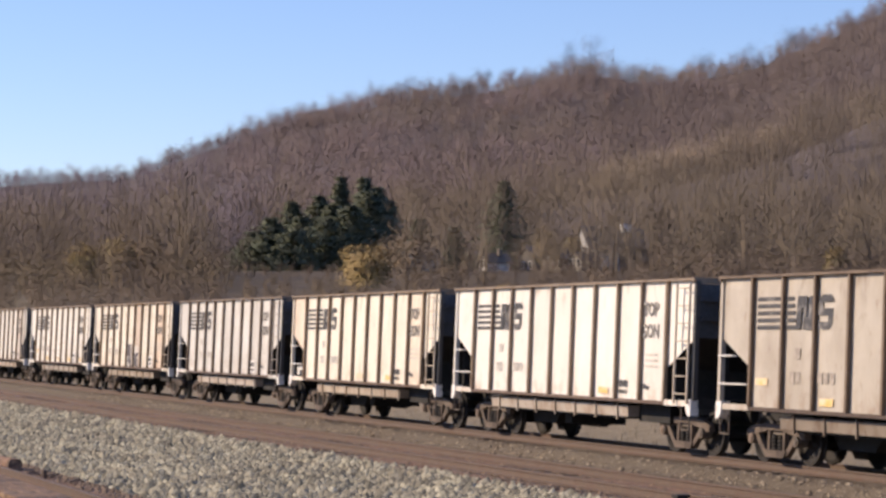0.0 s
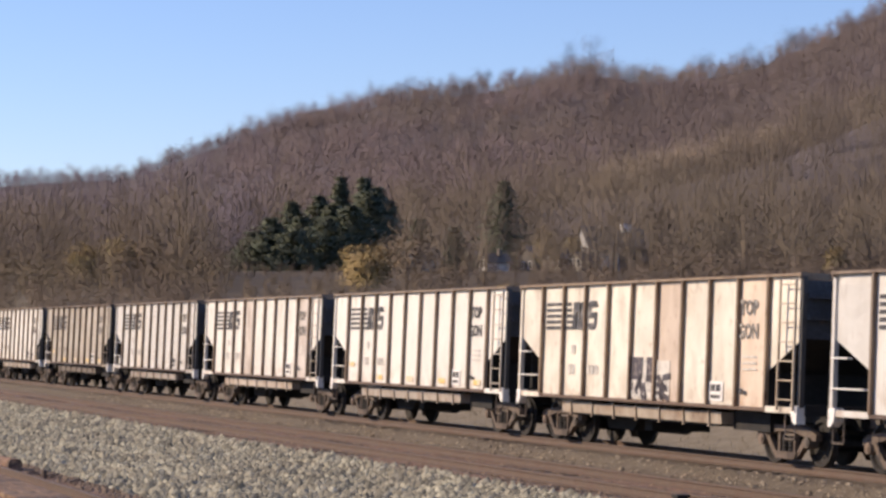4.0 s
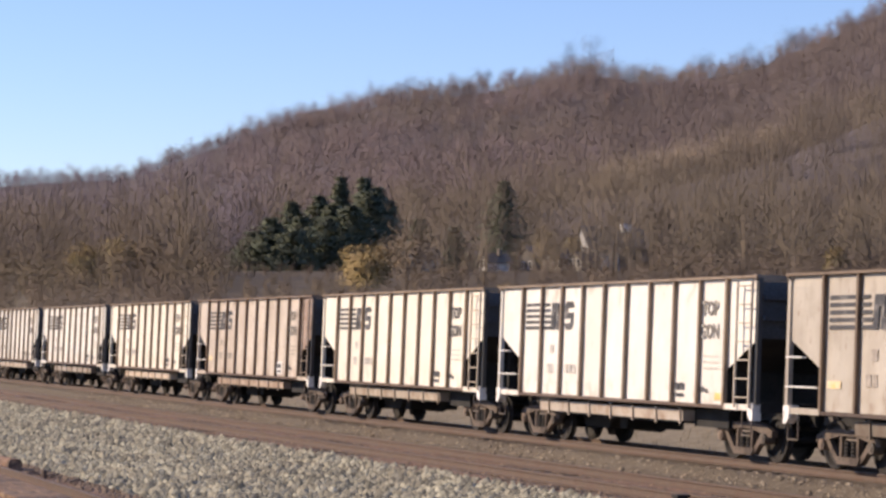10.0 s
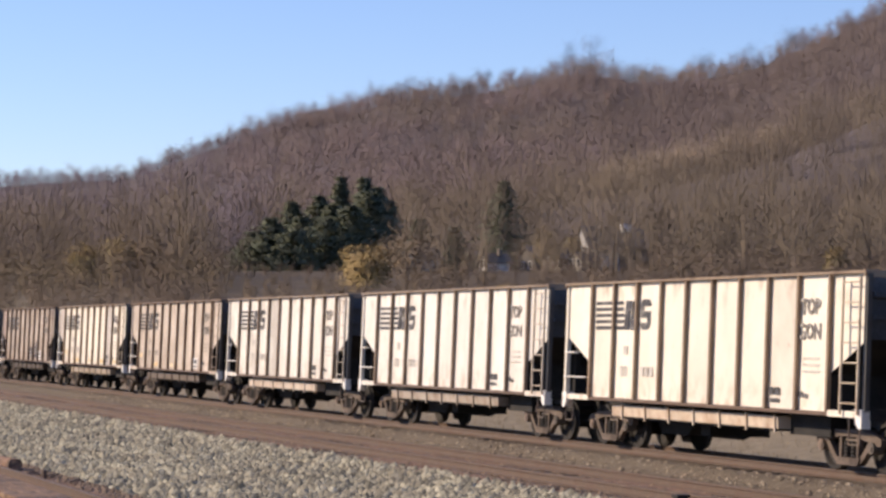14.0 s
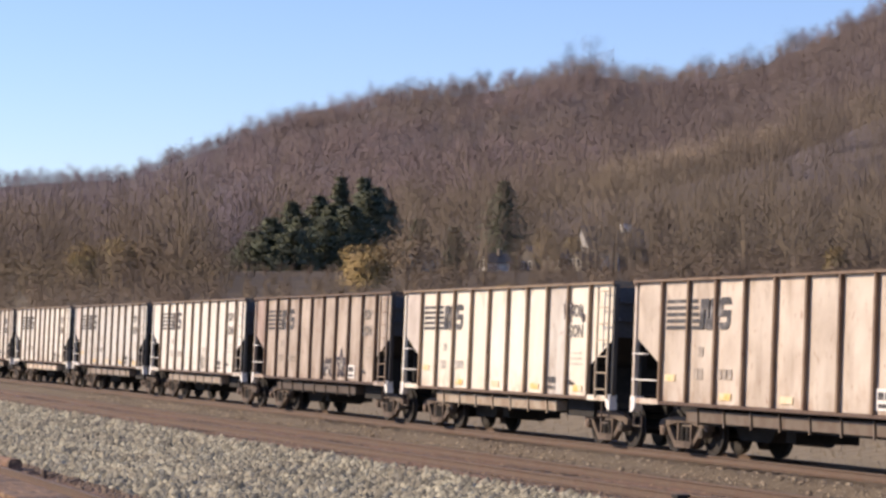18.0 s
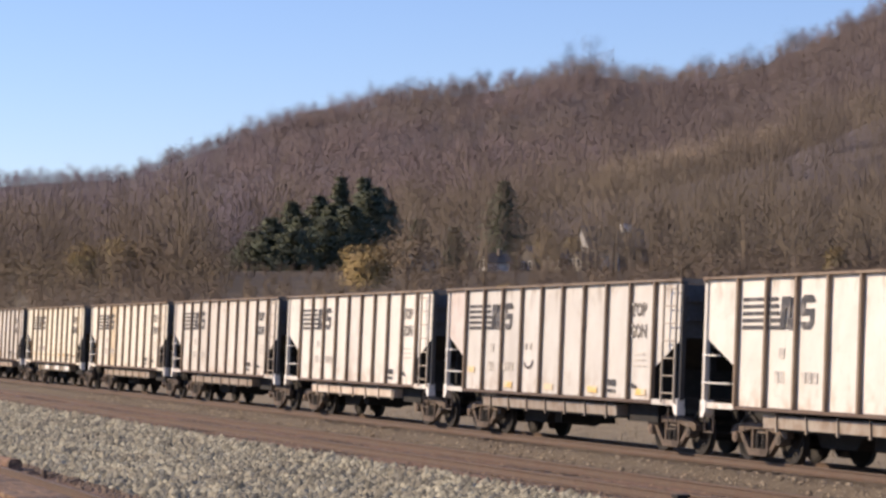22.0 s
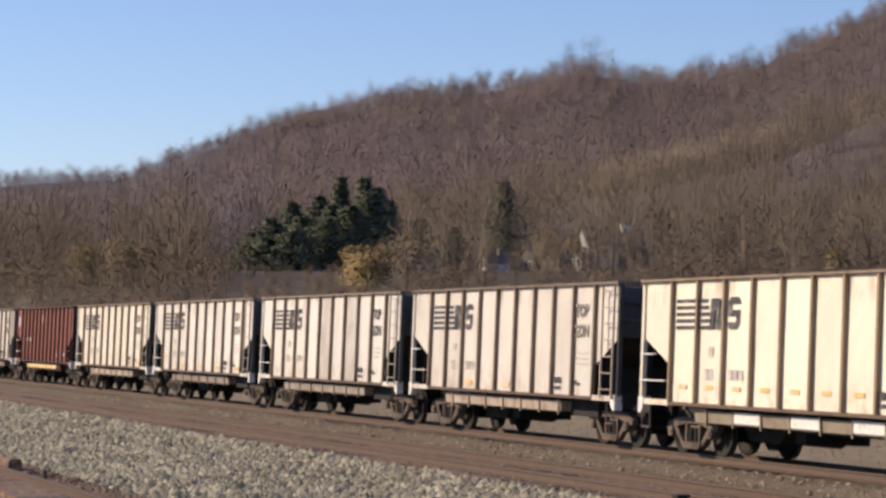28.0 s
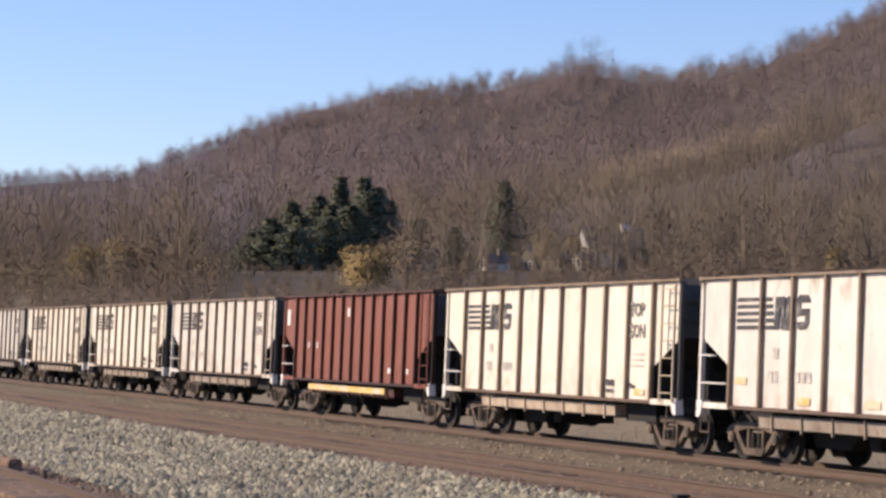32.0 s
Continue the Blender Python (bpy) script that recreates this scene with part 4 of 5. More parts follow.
stroke("graffiti_stroke", TRAIN[10], [(9.1, 1.2), (9.3, 1.32), (9.5, 1.2)], 0.09, SPRAY)
plate("graffiti_fill", 6.15, 8.15, 1.12, 1.92, PALE, TRAIN[-3], label="pale grey sprayed patch")
for x0, x1 in ((6.2, 6.85), (7.05, 7.5)):
    plate("graffiti_block", x0, x1, 1.5, 1.98, SPRAY, TRAIN[-3], y=-SIDE - 0.031, label="black sprayed block")
scrawl(TRAIN[11], 7.4, 8.2, 1.15, 1.9, 12, 7, PALE)
scrawl(TRAIN[-3], 6.15, 8.2, 1.12, 1.6, 6, 12)
scrawl(TRAIN[9], 10.9, 12.0, 2.75, 3.3, 8, 6)
stroke("graffiti_stroke", TRAIN[12], [(5.5 + 0.32 * math.cos(radians(a)), 1.98 + 0.32 * math.sin(radians(a))) for a in range(215, 350, 15)], 0.05, SPRAY)
for dx in (-0.16, 0.14):
    stroke("graffiti_stroke", TRAIN[12], [(5.45 + dx, 2.1), (5.45 + dx, 2.26)], 0.08, PALE)
# the red wagon: yellow stripe along its tub, a few white marks
red = TRAIN[21]
plate("tub_stripe", 2.4, 9.55, 0.75, 0.925, YELLOW, red, y=-1.462, label="faded orange-yellow stripe")
for x0, x1, z0, z1 in ((0.3, 0.6, 2.7, 3.2), (6.35, 6.55, 2.95, 3.2), (2.6, 2.72, 2.0, 2.2), (3.45, 3.57, 2.0, 2.2), (10.1, 10.4, 1.35, 1.5), (11.65, 11.8, 1.35, 1.5)):
    plate("white_marking", x0, x1, z0, z1, WHITE, red, label="worn white paint mark")
for o in (proto, short_proto, plain):
    for c in [o, *o.children_recursive]:
        bpy.data.objects.remove(c)


# ---- woods ----
def bare_tree(seed, tall, twig, count=230):
    """Points and triangles of a leafless tree: tapered trunk, upswept limbs, fine twigs."""
    rnd = random.Random(seed)
    V, F = [], []

    def limb(p, q, r0, r1, seg=3):
        d = (q - p).normalized()
        u = d.orthogonal().normalized()
        v = d.cross(u)
        o = len(V)
        for c, r in ((p, r0), (q, r1)):
            for i in range(seg):
                a = 6.2832 * i / seg
                V.append(c + (u * math.cos(a) + v * math.sin(a)) * r)
        for i in range(seg):
            j = (i + 1) % seg
            F.append((o + i, o + j, o + seg + j))
            F.append((o + i, o + seg + j, o + seg + i))

    def sprig(p, d, long):
        side = d.cross(Vector((rnd.uniform(-1, 1), rnd.uniform(-1, 1), rnd.uniform(-1, 1)))).normalized() * twig
        o = len(V)
        V.extend([p - side, p + side, p + d * long])
        F.append((o, o + 1, o + 2))

    bend = Vector((rnd.uniform(-0.06, 0.06), rnd.uniform(-0.06, 0.06), 1))
    a, b, c = Vector((0, 0, -0.8)), bend * tall * 0.5, bend * tall * 0.9
    limb(a, b, 0.008 * tall, 0.006 * tall, 4)
    limb(b, c, 0.006 * tall, 0.002 * tall, 3)
    wide = rnd.uniform(0.26, 0.36) * tall
    middle, half = bend * tall * rnd.uniform(0.50, 0.58), tall * 0.44
    lumps = [(rnd.uniform(0, 6.2832), -0.75 + 1.5 * k / 6 + rnd.uniform(-0.15, 0.15), rnd.uniform(0.75, 1.2)) for k in range(7)]
    tips = []
    for ang, up, reach in lumps:
        p = bend * tall * rnd.uniform(0.15, 0.5)
        q = middle + Vector((math.cos(ang) * wide * 0.6 * reach, math.sin(ang) * wide * 0.6 * reach, up * half * 0.8))
        limb(p, q, 0.004 * tall, 0.0012 * tall)
        tips.append(q)
    for k in range(count):
        # fine sprays round the limb ends, pointing out and up
        q = tips[rnd.randrange(7)]
        s = q + Vector((rnd.gauss(0, 1), rnd.gauss(0, 1), rnd.gauss(0, 0.9))) * wide * 0.34
        d = ((s - middle).normalized() * 0.6 + Vector((rnd.uniform(-0.5, 0.5), rnd.uniform(-0.5, 0.5), rnd.uniform(0.4, 1.5)))).normalized()
        sprig(s, d, rnd.uniform(0.07, 0.15) * tall)
    return np.array([tuple(v) for v in V]), np.array(F)


def scatter(templates, spots, rnd):
    """All templates set at spots (x, y, z, size), turned at random, in one pair of arrays."""
    VV, FF, NN, o = [], [], [], 0
    for x, y, z, s in spots:
        v, f = templates[rnd.randrange(len(templates))]
        a = rnd.uniform(0, 6.2832)
        c, d = math.cos(a) * s, math.sin(a) * s
        VV.append(np.stack([v[:, 0] * c - v[:, 1] * d + x, v[:, 0] * d + v[:, 1] * c + y, v[:, 2] * s * rnd.uniform(0.85, 1.15) + z], 1))
        FF.append(f + o)
        o += len(v)
        n = VV[-1] - np.array((x, y, z + 0.30 * s * v[:, 2].max()))
        n = n / np.linalg.norm(n, axis=1, keepdims=True) + np.array((0.2, -0.9, 1.1))
        NN.append(n / np.linalg.norm(n, axis=1, keepdims=True))
    return np.concatenate(VV), np.concatenate(FF), np.concatenate(NN)


def spot(v, w):
    p = HEAD * v + ACROSS * w
    return p.x, p.y


def at_px(px, dist):
    """Plan place on the bearing px of the view's breadth, dist ahead."""
    return spot(dist, dist * (px - 784) / 4189)


def shrub(seed, tall, twig):
    """A thicket of thin upright stems with fine twigs."""
    rnd = random.Random(seed)
    V, F = [], []

    def blade(p, q, w):
        d = q - p
        s = d.cross(Vector((rnd.uniform(-1, 1), rnd.uniform(-1, 1), rnd.uniform(-0.4, 0.4)))).normalized() * w
        o = len(V)
        V.extend([p - s, p + s, q])
        F.append((o, o + 1, o + 2))

    for i in range(11):
        a = rnd.uniform(0, 6.2832)
        r = rnd.uniform(0.1, 0.5) * tall
        p = Vector((math.cos(a) * r * 0.4, math.sin(a) * r * 0.4, -0.3))
        q = Vector((math.cos(a) * r, math.sin(a) * r, tall * rnd.uniform(0.6, 1.0)))
        blade(p, q, 0.04)
        for k in range(12):
            c = p.lerp(q, rnd.uniform(0.25, 0.95))
            blade(c, c + Vector((rnd.uniform(-1, 1), rnd.uniform(-1, 1), rnd.uniform(-0.1, 1))).normalized() * tall * rnd.uniform(0.14, 0.30), twig)
    return np.array([tuple(v) for v in V]), np.array(F)


def clearing(v, w):
    """Places kept free of tall trees: before the evergreens and the houses."""
    s = w / v
    return (-0.092 < s < -0.016 and v < 470) or (0.017 < s < 0.038 and v < 480) or (0.034 < s < 0.088 and 350 < v < 440) or (-0.03 < s < 0.09 and 375 < v < 490)


def woods():
    rnd = random.Random(5)
    far = [bare_tree(k, 14, 0.075, 225) for k in range(9)]
    close = [bare_tree(30 + k, 14, 0.03, 430) for k in range(6)]
    spots, front, grey, dark = [], [], [], []
    v = 330.0
    while v < 1450:
        gap = 7.0 + v * 0.0015
        if v > 1150:
            gap *= 0.82 if v < 1330 else 0.70
        w = -0.205 * v
        while w < 0.205 * v:
            if not clearing(v, w):
                x, y = spot(v + rnd.uniform(-5, 5), w + rnd.uniform(-3.5, 3.5))
                top = EYE.z + v * (np.interp(w / v, RIDGE_B, RIDGE_Z) + 4.0 - EYE.z) / 1390
                most = 9.0 if v > 1330 else max(0.12, (top - height(x, y)) / 16.0)
                small = 0.6 if 0.06 < w / v < 0.15 and 590 < v < 670 else 1.0
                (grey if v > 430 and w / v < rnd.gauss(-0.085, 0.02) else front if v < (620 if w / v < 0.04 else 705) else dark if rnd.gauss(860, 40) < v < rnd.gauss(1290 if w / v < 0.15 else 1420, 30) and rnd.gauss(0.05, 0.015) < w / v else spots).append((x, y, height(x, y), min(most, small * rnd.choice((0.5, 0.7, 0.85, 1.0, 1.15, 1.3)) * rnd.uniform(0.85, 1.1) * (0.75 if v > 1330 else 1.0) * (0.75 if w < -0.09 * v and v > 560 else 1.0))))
            w += gap * rnd.uniform(0.75, 1.25)
        v += gap * 1.25
    for k in range(600):
        d = rnd.uniform(1372, 1425)
        x, y = spot(d, d * rnd.uniform(-0.20, 0.20))
        spots.append((x, y, height(x, y) - 0.5, rnd.uniform(0.3, 0.5)))
    for px, big in ((4, 1.0), (14, 0.8), (31, 0.75), (58, 0.7), (68, 0.85), (108, 0.7), (128, 1.0), (136, 0.8), (176, 0.85), (184, 0.7), (212, 0.8)):
        x, y = at_px(px, 1400)
        spots.append((x, y, height(x, y) - 1, big))
    V, F, N = scatter(far, spots, rnd)
    ob = new("hillside_woods", bulk("hillside_woods", V, F, BARK, N))
    # woods below the crest, coloured darker for the shade in the fold
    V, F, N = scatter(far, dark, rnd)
    tagged(new("dark_woods", bulk("dark_woods", V, F, PURPLEBARK, N)), "purple-brown leafless woods below the crest, darkened for shade in the fold", "woods", kind="stuff")
    rust = []
    for px, spread, dist, count in ((1275, 45, 1385, 14), (1215, 20, 1390, 5), (1455, 14, 1378, 6), (545, 18, 1360, 6), (1090, 18, 1250, 4), (1010, 15, 1290, 3), (905, 20, 1240, 4)):
        for k in range(count):
            x, y = at_px(px + rnd.uniform(-spread, spread), dist + rnd.uniform(-12, 12))
            rust.append((x, y, height(x, y), rnd.uniform(0.4, 0.65)))
    V, F, N = scatter(far, rust, rnd)
    tagged(new("rusty_treetops", bulk("rusty_treetops", V, F, RUSTLEAF, N)), "rust-orange oaks that keep their leaves near the crest", "woods", kind="stuff")
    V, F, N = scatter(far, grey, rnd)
    tagged(new("grey_woods", bulk("grey_woods", V, F, GREYBARK, N)), "grey-purple leafless woods on the far slope, tinted for distance haze", "woods", kind="stuff")
    for k in range(34):
        d = rnd.uniform(366, 388)
        x, y = at_px(rnd.uniform(915, 1130), d)
        front.append((x, y, height(x, y), rnd.uniform(0.35, 0.62)))
    for k in range(14):
        d = rnd.uniform(366, 388)
        x, y = at_px(rnd.uniform(730, 890), d)
        front.append((x, y, height(x, y), rnd.uniform(0.3, 0.5)))
    V, F, N = scatter(close, front, rnd)
    tagged(new("lower_woods", bulk("lower_woods", V, F, OLIVEBARK, N)), "leafless brown trees on the lower slope", "woods", kind="stuff")
    tagged(ob, "leafless brown and grey autumn woods covering the hillside", "woods", kind="stuff")
    # a row of crowns along the edge of the spur, paled for caught sunlight
    spots = []
    for k in range(60):
        s = rnd.uniform(0.068, 0.142)
        d = rnd.uniform(666, 673)
        x, y = spot(d, d * s)
        spots.append((x, y, height(x, y), rnd.uniform(0.72, 0.86)))
    V, F, N = scatter(far, spots, rnd)
    tagged(new("pale_treetops", bulk("pale_treetops", V, F, PALEBARK, N)), "row of leafless trees along the spur, paled as if catching the sun", "woods", kind="stuff")
    low = [shrub(k, 4.0, 0.028) for k in range(6)]
    spots = []
    v = 190.0
    while v < 560:
        w = -0.23 * v
        while w < 0.23 * v:
            x, y = spot(v + rnd.uniform(-2, 2), w + rnd.uniform(-2, 2))
            tall = rnd.uniform(0.5, 1.0) if v < 300 else rnd.uniform(0.6, 1.5)
            if v > 300 and clearing(v, w):
                tall *= 0.5
            if -0.10 < w / v < 0.09:
                tall *= 0.72
            spots.append((x, y, height(x, y), tall))
            w += (2.2 + v * 0.003) * rnd.uniform(0.7, 1.3) * (0.7 if v < 330 else 1.0)
        v += 4.0 + v * 0.008
    V, F, N = scatter(low, spots, rnd)
    ob = new("thicket", bulk("thicket", V, F, BRUSH, N))
    tagged(ob, "dry brown thicket and brush at the foot of the hill", "brush", kind="stuff")


woods()


def big_bare(px, dist, tall, seed, label):
    x, y = at_px(px, dist)
    v, f = bare_tree(seed, tall, 0.05, 500)
    root = tagged(new("bare_tree"), label, "tree", "bare trees on the slope")
    root.location = (x, y, height(x, y))
    split = f[:, 0] < 56
    part("trunk", bulk("trunk", v, f[split], TRUNK), TRUNK, root)
    n = v - np.array((0, 0, tall * 0.3))
    part("crown", bulk("crown", v, f[~split], BARK, n / np.linalg.norm(n, axis=1, keepdims=True)), BARK, root)


def conifer(name, label, x, y, tall, wide, seed, ragged=0.3):
    rnd = random.Random(seed)
    root = tagged(new(name), label, "tree", "evergreens on the slope")
    root.location = (x, y, height(x, y) - 0.3)
    bm = bmesh.new()
    rod(bm, (0, 0, 0), (0, 0, tall * 0.97), tall * 0.018, 0.02, seg=7)
    part("trunk", bm, TRUNK, root)
    V, F = [], []
    whorls = max(8, int(tall * 1.15))
    for i in range(whorls):
        h = (i + 0.4) / whorls
        for k in range(22):
            r = wide * 1.65 * (1 - h) ** 0.72 * rnd.uniform(1 - ragged * 1.6, 1.12) + 0.25
            a = rnd.uniform(0, 6.2832)
            d = Vector((math.cos(a), math.sin(a), rnd.uniform(-0.30, 0.12)))
            p = Vector((0, 0, (h + rnd.uniform(-0.35, 0.35) / whorls) * tall))
            for m in range(7):
                c = p + d * r * (0.2 + 0.8 * m / 6)
                size = rnd.uniform(0.3, 0.62)
                for _ in range(5):
                    o0 = c + Vector((rnd.uniform(-1, 1), rnd.uniform(-1, 1), rnd.uniform(-0.35, 0.35))) * 0.55
                    e = (d * 0.6 + Vector((rnd.uniform(-1, 1), rnd.uniform(-1, 1), rnd.uniform(-0.3, 0.3)))).normalized() * size
                    g = Vector((rnd.uniform(-1, 1), rnd.uniform(-1, 1), rnd.uniform(-0.5, 0.3))).normalized() * size * 0.4
                    o = len(V)
                    V += [o0 - g, o0 + g, o0 + e]
                    F.append((o, o + 1, o + 2))
    P = np.array([tuple(v) for v in V])
    n = P * np.array((1, 1, 0)) + np.array((0.3, -0.2, 0.9)) * wide + np.random.RandomState(seed).uniform(-0.8, 0.8, P.shape)
    part("crown", bulk("crown", P, F, NEEDLE, n / np.linalg.norm(n, axis=1, keepdims=True)), NEEDLE, root)
    return root


for k, (px, dist, tall, wide) in enumerate(((603, 430, 18.0, 2.8), (645, 425, 17.5, 3.6), (668, 428, 16.0, 4.0), (688, 424, 13.5, 3.0), (565, 420, 14.0, 4.4), (517, 418, 13.0, 3.6), (480, 415, 10.0, 4.4), (450, 412, 7.5, 3.6), (590, 412, 12, 5.0), (535, 408, 10, 4.6), (630, 408, 12, 4.6), (505, 405, 7, 4.0), (555, 404, 7, 4.0), (470, 396, 6.5, 5.0), (520, 394, 7.5, 5.4), (575, 396, 9.5, 5.4), (618, 398, 11.5, 5.2), (655, 402, 14.0, 5.6), (436, 398, 4.5, 3.6))):
    conifer("conifer", "dark green spruce in a clump above the line", *at_px(px, dist), tall, wide, 60 + k)
conifer("conifer", "solitary dark green spruce among bare trees", *at_px(893, 480), 19.0, 5.2, 80)
conifer("conifer", "small dark evergreen among bare trees", *at_px(742, 500), 11.0, 3.4, 81)
conifer("conifer", "small dark evergreen among bare trees", *at_px(806, 490), 9.5, 2.2, 82)
for k, (px, dist, tall) in enumerate(((447, 470, 20.0), (428, 480, 17.0), (1045, 1395, 24.0), (1000, 1395, 20.0), (1395, 1380, 20.0), (1240, 1390, 17.0), (1325, 1390, 18.0), (1078, 520, 14.0), (1170, 380, 11.0), (1215, 400, 12.0), (1285, 390, 11.0), (1345, 395, 12.0), (1430, 420, 14.0), (860, 1395, 15.0))):
    big_bare(px, dist, tall, 200 + k, "tall leafless tree with pale grey branches")


def leafy(name, label, x, y, tall, wide, mat, seed, count=900):
    rnd = random.Random(seed)
    root = tagged(new(name), label, "tree", "autumn trees by the line")
    root.location = (x, y, height(x, y) - 0.2)
    bm = bmesh.new()
    rod(bm, (0, 0, 0), (0, 0, tall * 0.5), 0.18, 0.1, seg=7)
    for i in range(7):
        a = i * 2.4
        rod(bm, (0, 0, tall * rnd.uniform(0.2, 0.5)), (math.cos(a) * wide * 0.6, math.sin(a) * wide * 0.6, tall * rnd.uniform(0.55, 0.9)), 0.07, 0.02, seg=5)
    part("trunk", bm, TRUNK, root)
    V, F = [], []
    for i in range(count):
        d = Vector((rnd.gauss(0, 1), rnd.gauss(0, 1), rnd.gauss(0, 1))).normalized() * rnd.uniform(0.15, 1.15) ** 0.6
        k = 0.8 + 0.5 * noise.noise(d * 1.8 + Vector((seed, 0, 0)))
        c = Vector((d.x * wide * k, d.y * wide * k, tall * 0.55 + d.z * tall * 0.45 * k))
        e = Vector((rnd.uniform(-1, 1), rnd.uniform(-1, 1), rnd.uniform(-1, 1))).normalized() * 0.2
        g = e.orthogonal().normalized() * 0.09
        o = len(V)
        V += [c - g, c + g, c + e]
        F.append((o, o + 1, o + 2))
    P = np.array([tuple(v) for v in V])
    n = P - np.array((0, 0, tall * 0.45)) + np.random.RandomState(seed).uniform(-0.5, 0.5, P.shape) + np.array((-0.3, -0.5, 0.6)) * wide
    part("crown", bulk("crown", P, F, mat, n / np.linalg.norm(n, axis=1, keepdims=True)), mat, root)


leafy("autumn_tree", "yellow-leaved round tree behind the train", *at_px(648, 300), 7.0, 3.9, YLEAF, 3, 7000)
for k, (px, dist, tall, wide, mat) in enumerate(((150, 330, 6.0, 3.4, OLEAF), (210, 335, 7.0, 3.2, OLEAF), (262, 350, 6.6, 3.0, DRYLEAF), (905, 250, 4.2, 2.4, OLEAF), (965, 400, 8.0, 2.2, OLEAF), (1015, 405, 7.0, 2.0, OLEAF), (1480, 330, 6.0, 2.0, OLEAF), (722, 318, 8.8, 5.0, DRYLEAF), (330, 400, 8, 2.6, BRUSH))):
    leafy("autumn_bush", "dull olive-brown leafy bush on the slope", *at_px(px, dist), tall, wide, mat, 20 + k, 3200)


# ---- houses ----
def house(px, dist, turn, wide, deep, eaves, ridge, wall, label, raise_by=0.0, dormer=False):
    """A gabled house: walls with openings' frames and panes, a roof of two slopes, a chimney."""
    x, y = at_px(px, dist)
    root = tagged(new("house"), label, "house", "houses on the slope")
    root.matrix_basis = pose(x, y, height(x, y) + raise_by - 0.4, 0, 0, turn)
    w, d = wide / 2, deep / 2
    bm = bmesh.new()
    prism(bm, [(-w, 0), (w, 0), (w, eaves), (0, ridge), (-w, eaves)], -d, d)
    part("wall", bm, wall, root)
    slope = (ridge - eaves) / w
    for s in (-1, 1):
        bm = bmesh.new()
        prism(bm, [(0, ridge + 0.02), (s * (w + 0.4), eaves - 0.4 * slope + 0.02), (s * (w + 0.4), eaves - 0.4 * slope + 0.2), (0, ridge + 0.22)], -d - 0.35, d + 0.35)
        part("roof", bm, ROOFING, root)
    bm = bmesh.new()
    box(bm, 0.3, 0.9, 0.2, 0.8, ridge - 0.4, ridge + 0.9)
    part("chimney", bm, ROOFING, root)
    for sx in (-w * 0.5, w * 0.5):
        for z in (1.0, 3.6):
            if z + 1.4 > eaves + 0.6:
                continue
            win = new("window")
            win.parent = root
            bm = bmesh.new()
            box(bm, sx - 0.55, sx + 0.55, -d - 0.06, -d + 0.01, z, z + 1.4)
            part("window_frame", bm, SIDING, win)
            for k in (0, 1):
                bm = bmesh.new()
                box(bm, sx - 0.45, sx + 0.45, -d - 0.075, -d - 0.064, z + 0.1 + k * 0.63, z + 0.66 + k * 0.63)
                part("pane", bm, GLASS, win)
    if dormer:
        bm = bmesh.new()
        prism(bm, [(-0.7, 0), (0.7, 0), (0.7, 0.8), (0, 1.7), (-0.7, 0.8)], -1.0, 1.2)
        me = mesh_of(bm, "dormer", SIDING)
        ob = part("dormer", me, SIDING, root, "bright white gabled dormer")
        ob.location = (0.8, 0, ridge - 0.7)
    return root


house(1102, 441, 10, 7.0, 8.0, 5.6, 9.0, DARKWALL, "grey house with a white dormer, its walls darkened for shade", 0.0, True)
house(1056, 424, 17, 4.2, 7.0, 5.0, 8.6, SIDING, "white gabled house among bare trees")
house(1026, 425, 17, 4.5, 6.0, 4.8, 7.6, CREAMWALL, "dull cream wooden house among bare trees", -0.6)
house(994, 395, 20, 4.2, 5.0, 2.4, 3.4, CREAMWALL, "low cream outbuilding among bare trees")
house(1034, 392, 17, 3.5, 4.0, 2.2, 3.4, CREAMWALL, "small cream garage below the houses")
house(955, 420, 15, 5.0, 6.0, 3.0, 4.8, DARKWALL, "small grey house behind brush")
house(876, 410, 17, 2.2, 5.0, 2.2, 3.4, SIDING, "low white shed behind brush")
house(750, 400, 17, 3.2, 5.0, 2.6, 4.2, SIDING, "white cottage behind brush")
house(22, 1415, 17, 14, 9, 3.0, 4.2, SIDING, "distant white farmhouse on the ridge")
house(78, 1415, 17, 12, 8, 2.8, 4.0, SIDING, "distant white barn on the ridge")


# ---- small things by the tracks ----
def fence_post():
    x, y = -35.0, 34.0
    bm = bmesh.new()
    box(bm, -0.06, 0.06, -0.05, 0.05, -0.3, 1.1)
    soften(bm, 0.012)
    ob = tagged(new("marker_post", mesh_of(bm, "marker_post", POSTPAINT)), "faded white marker post on the bank", "post")
    ob.location = (x, y, height(x, y))


fence_post()


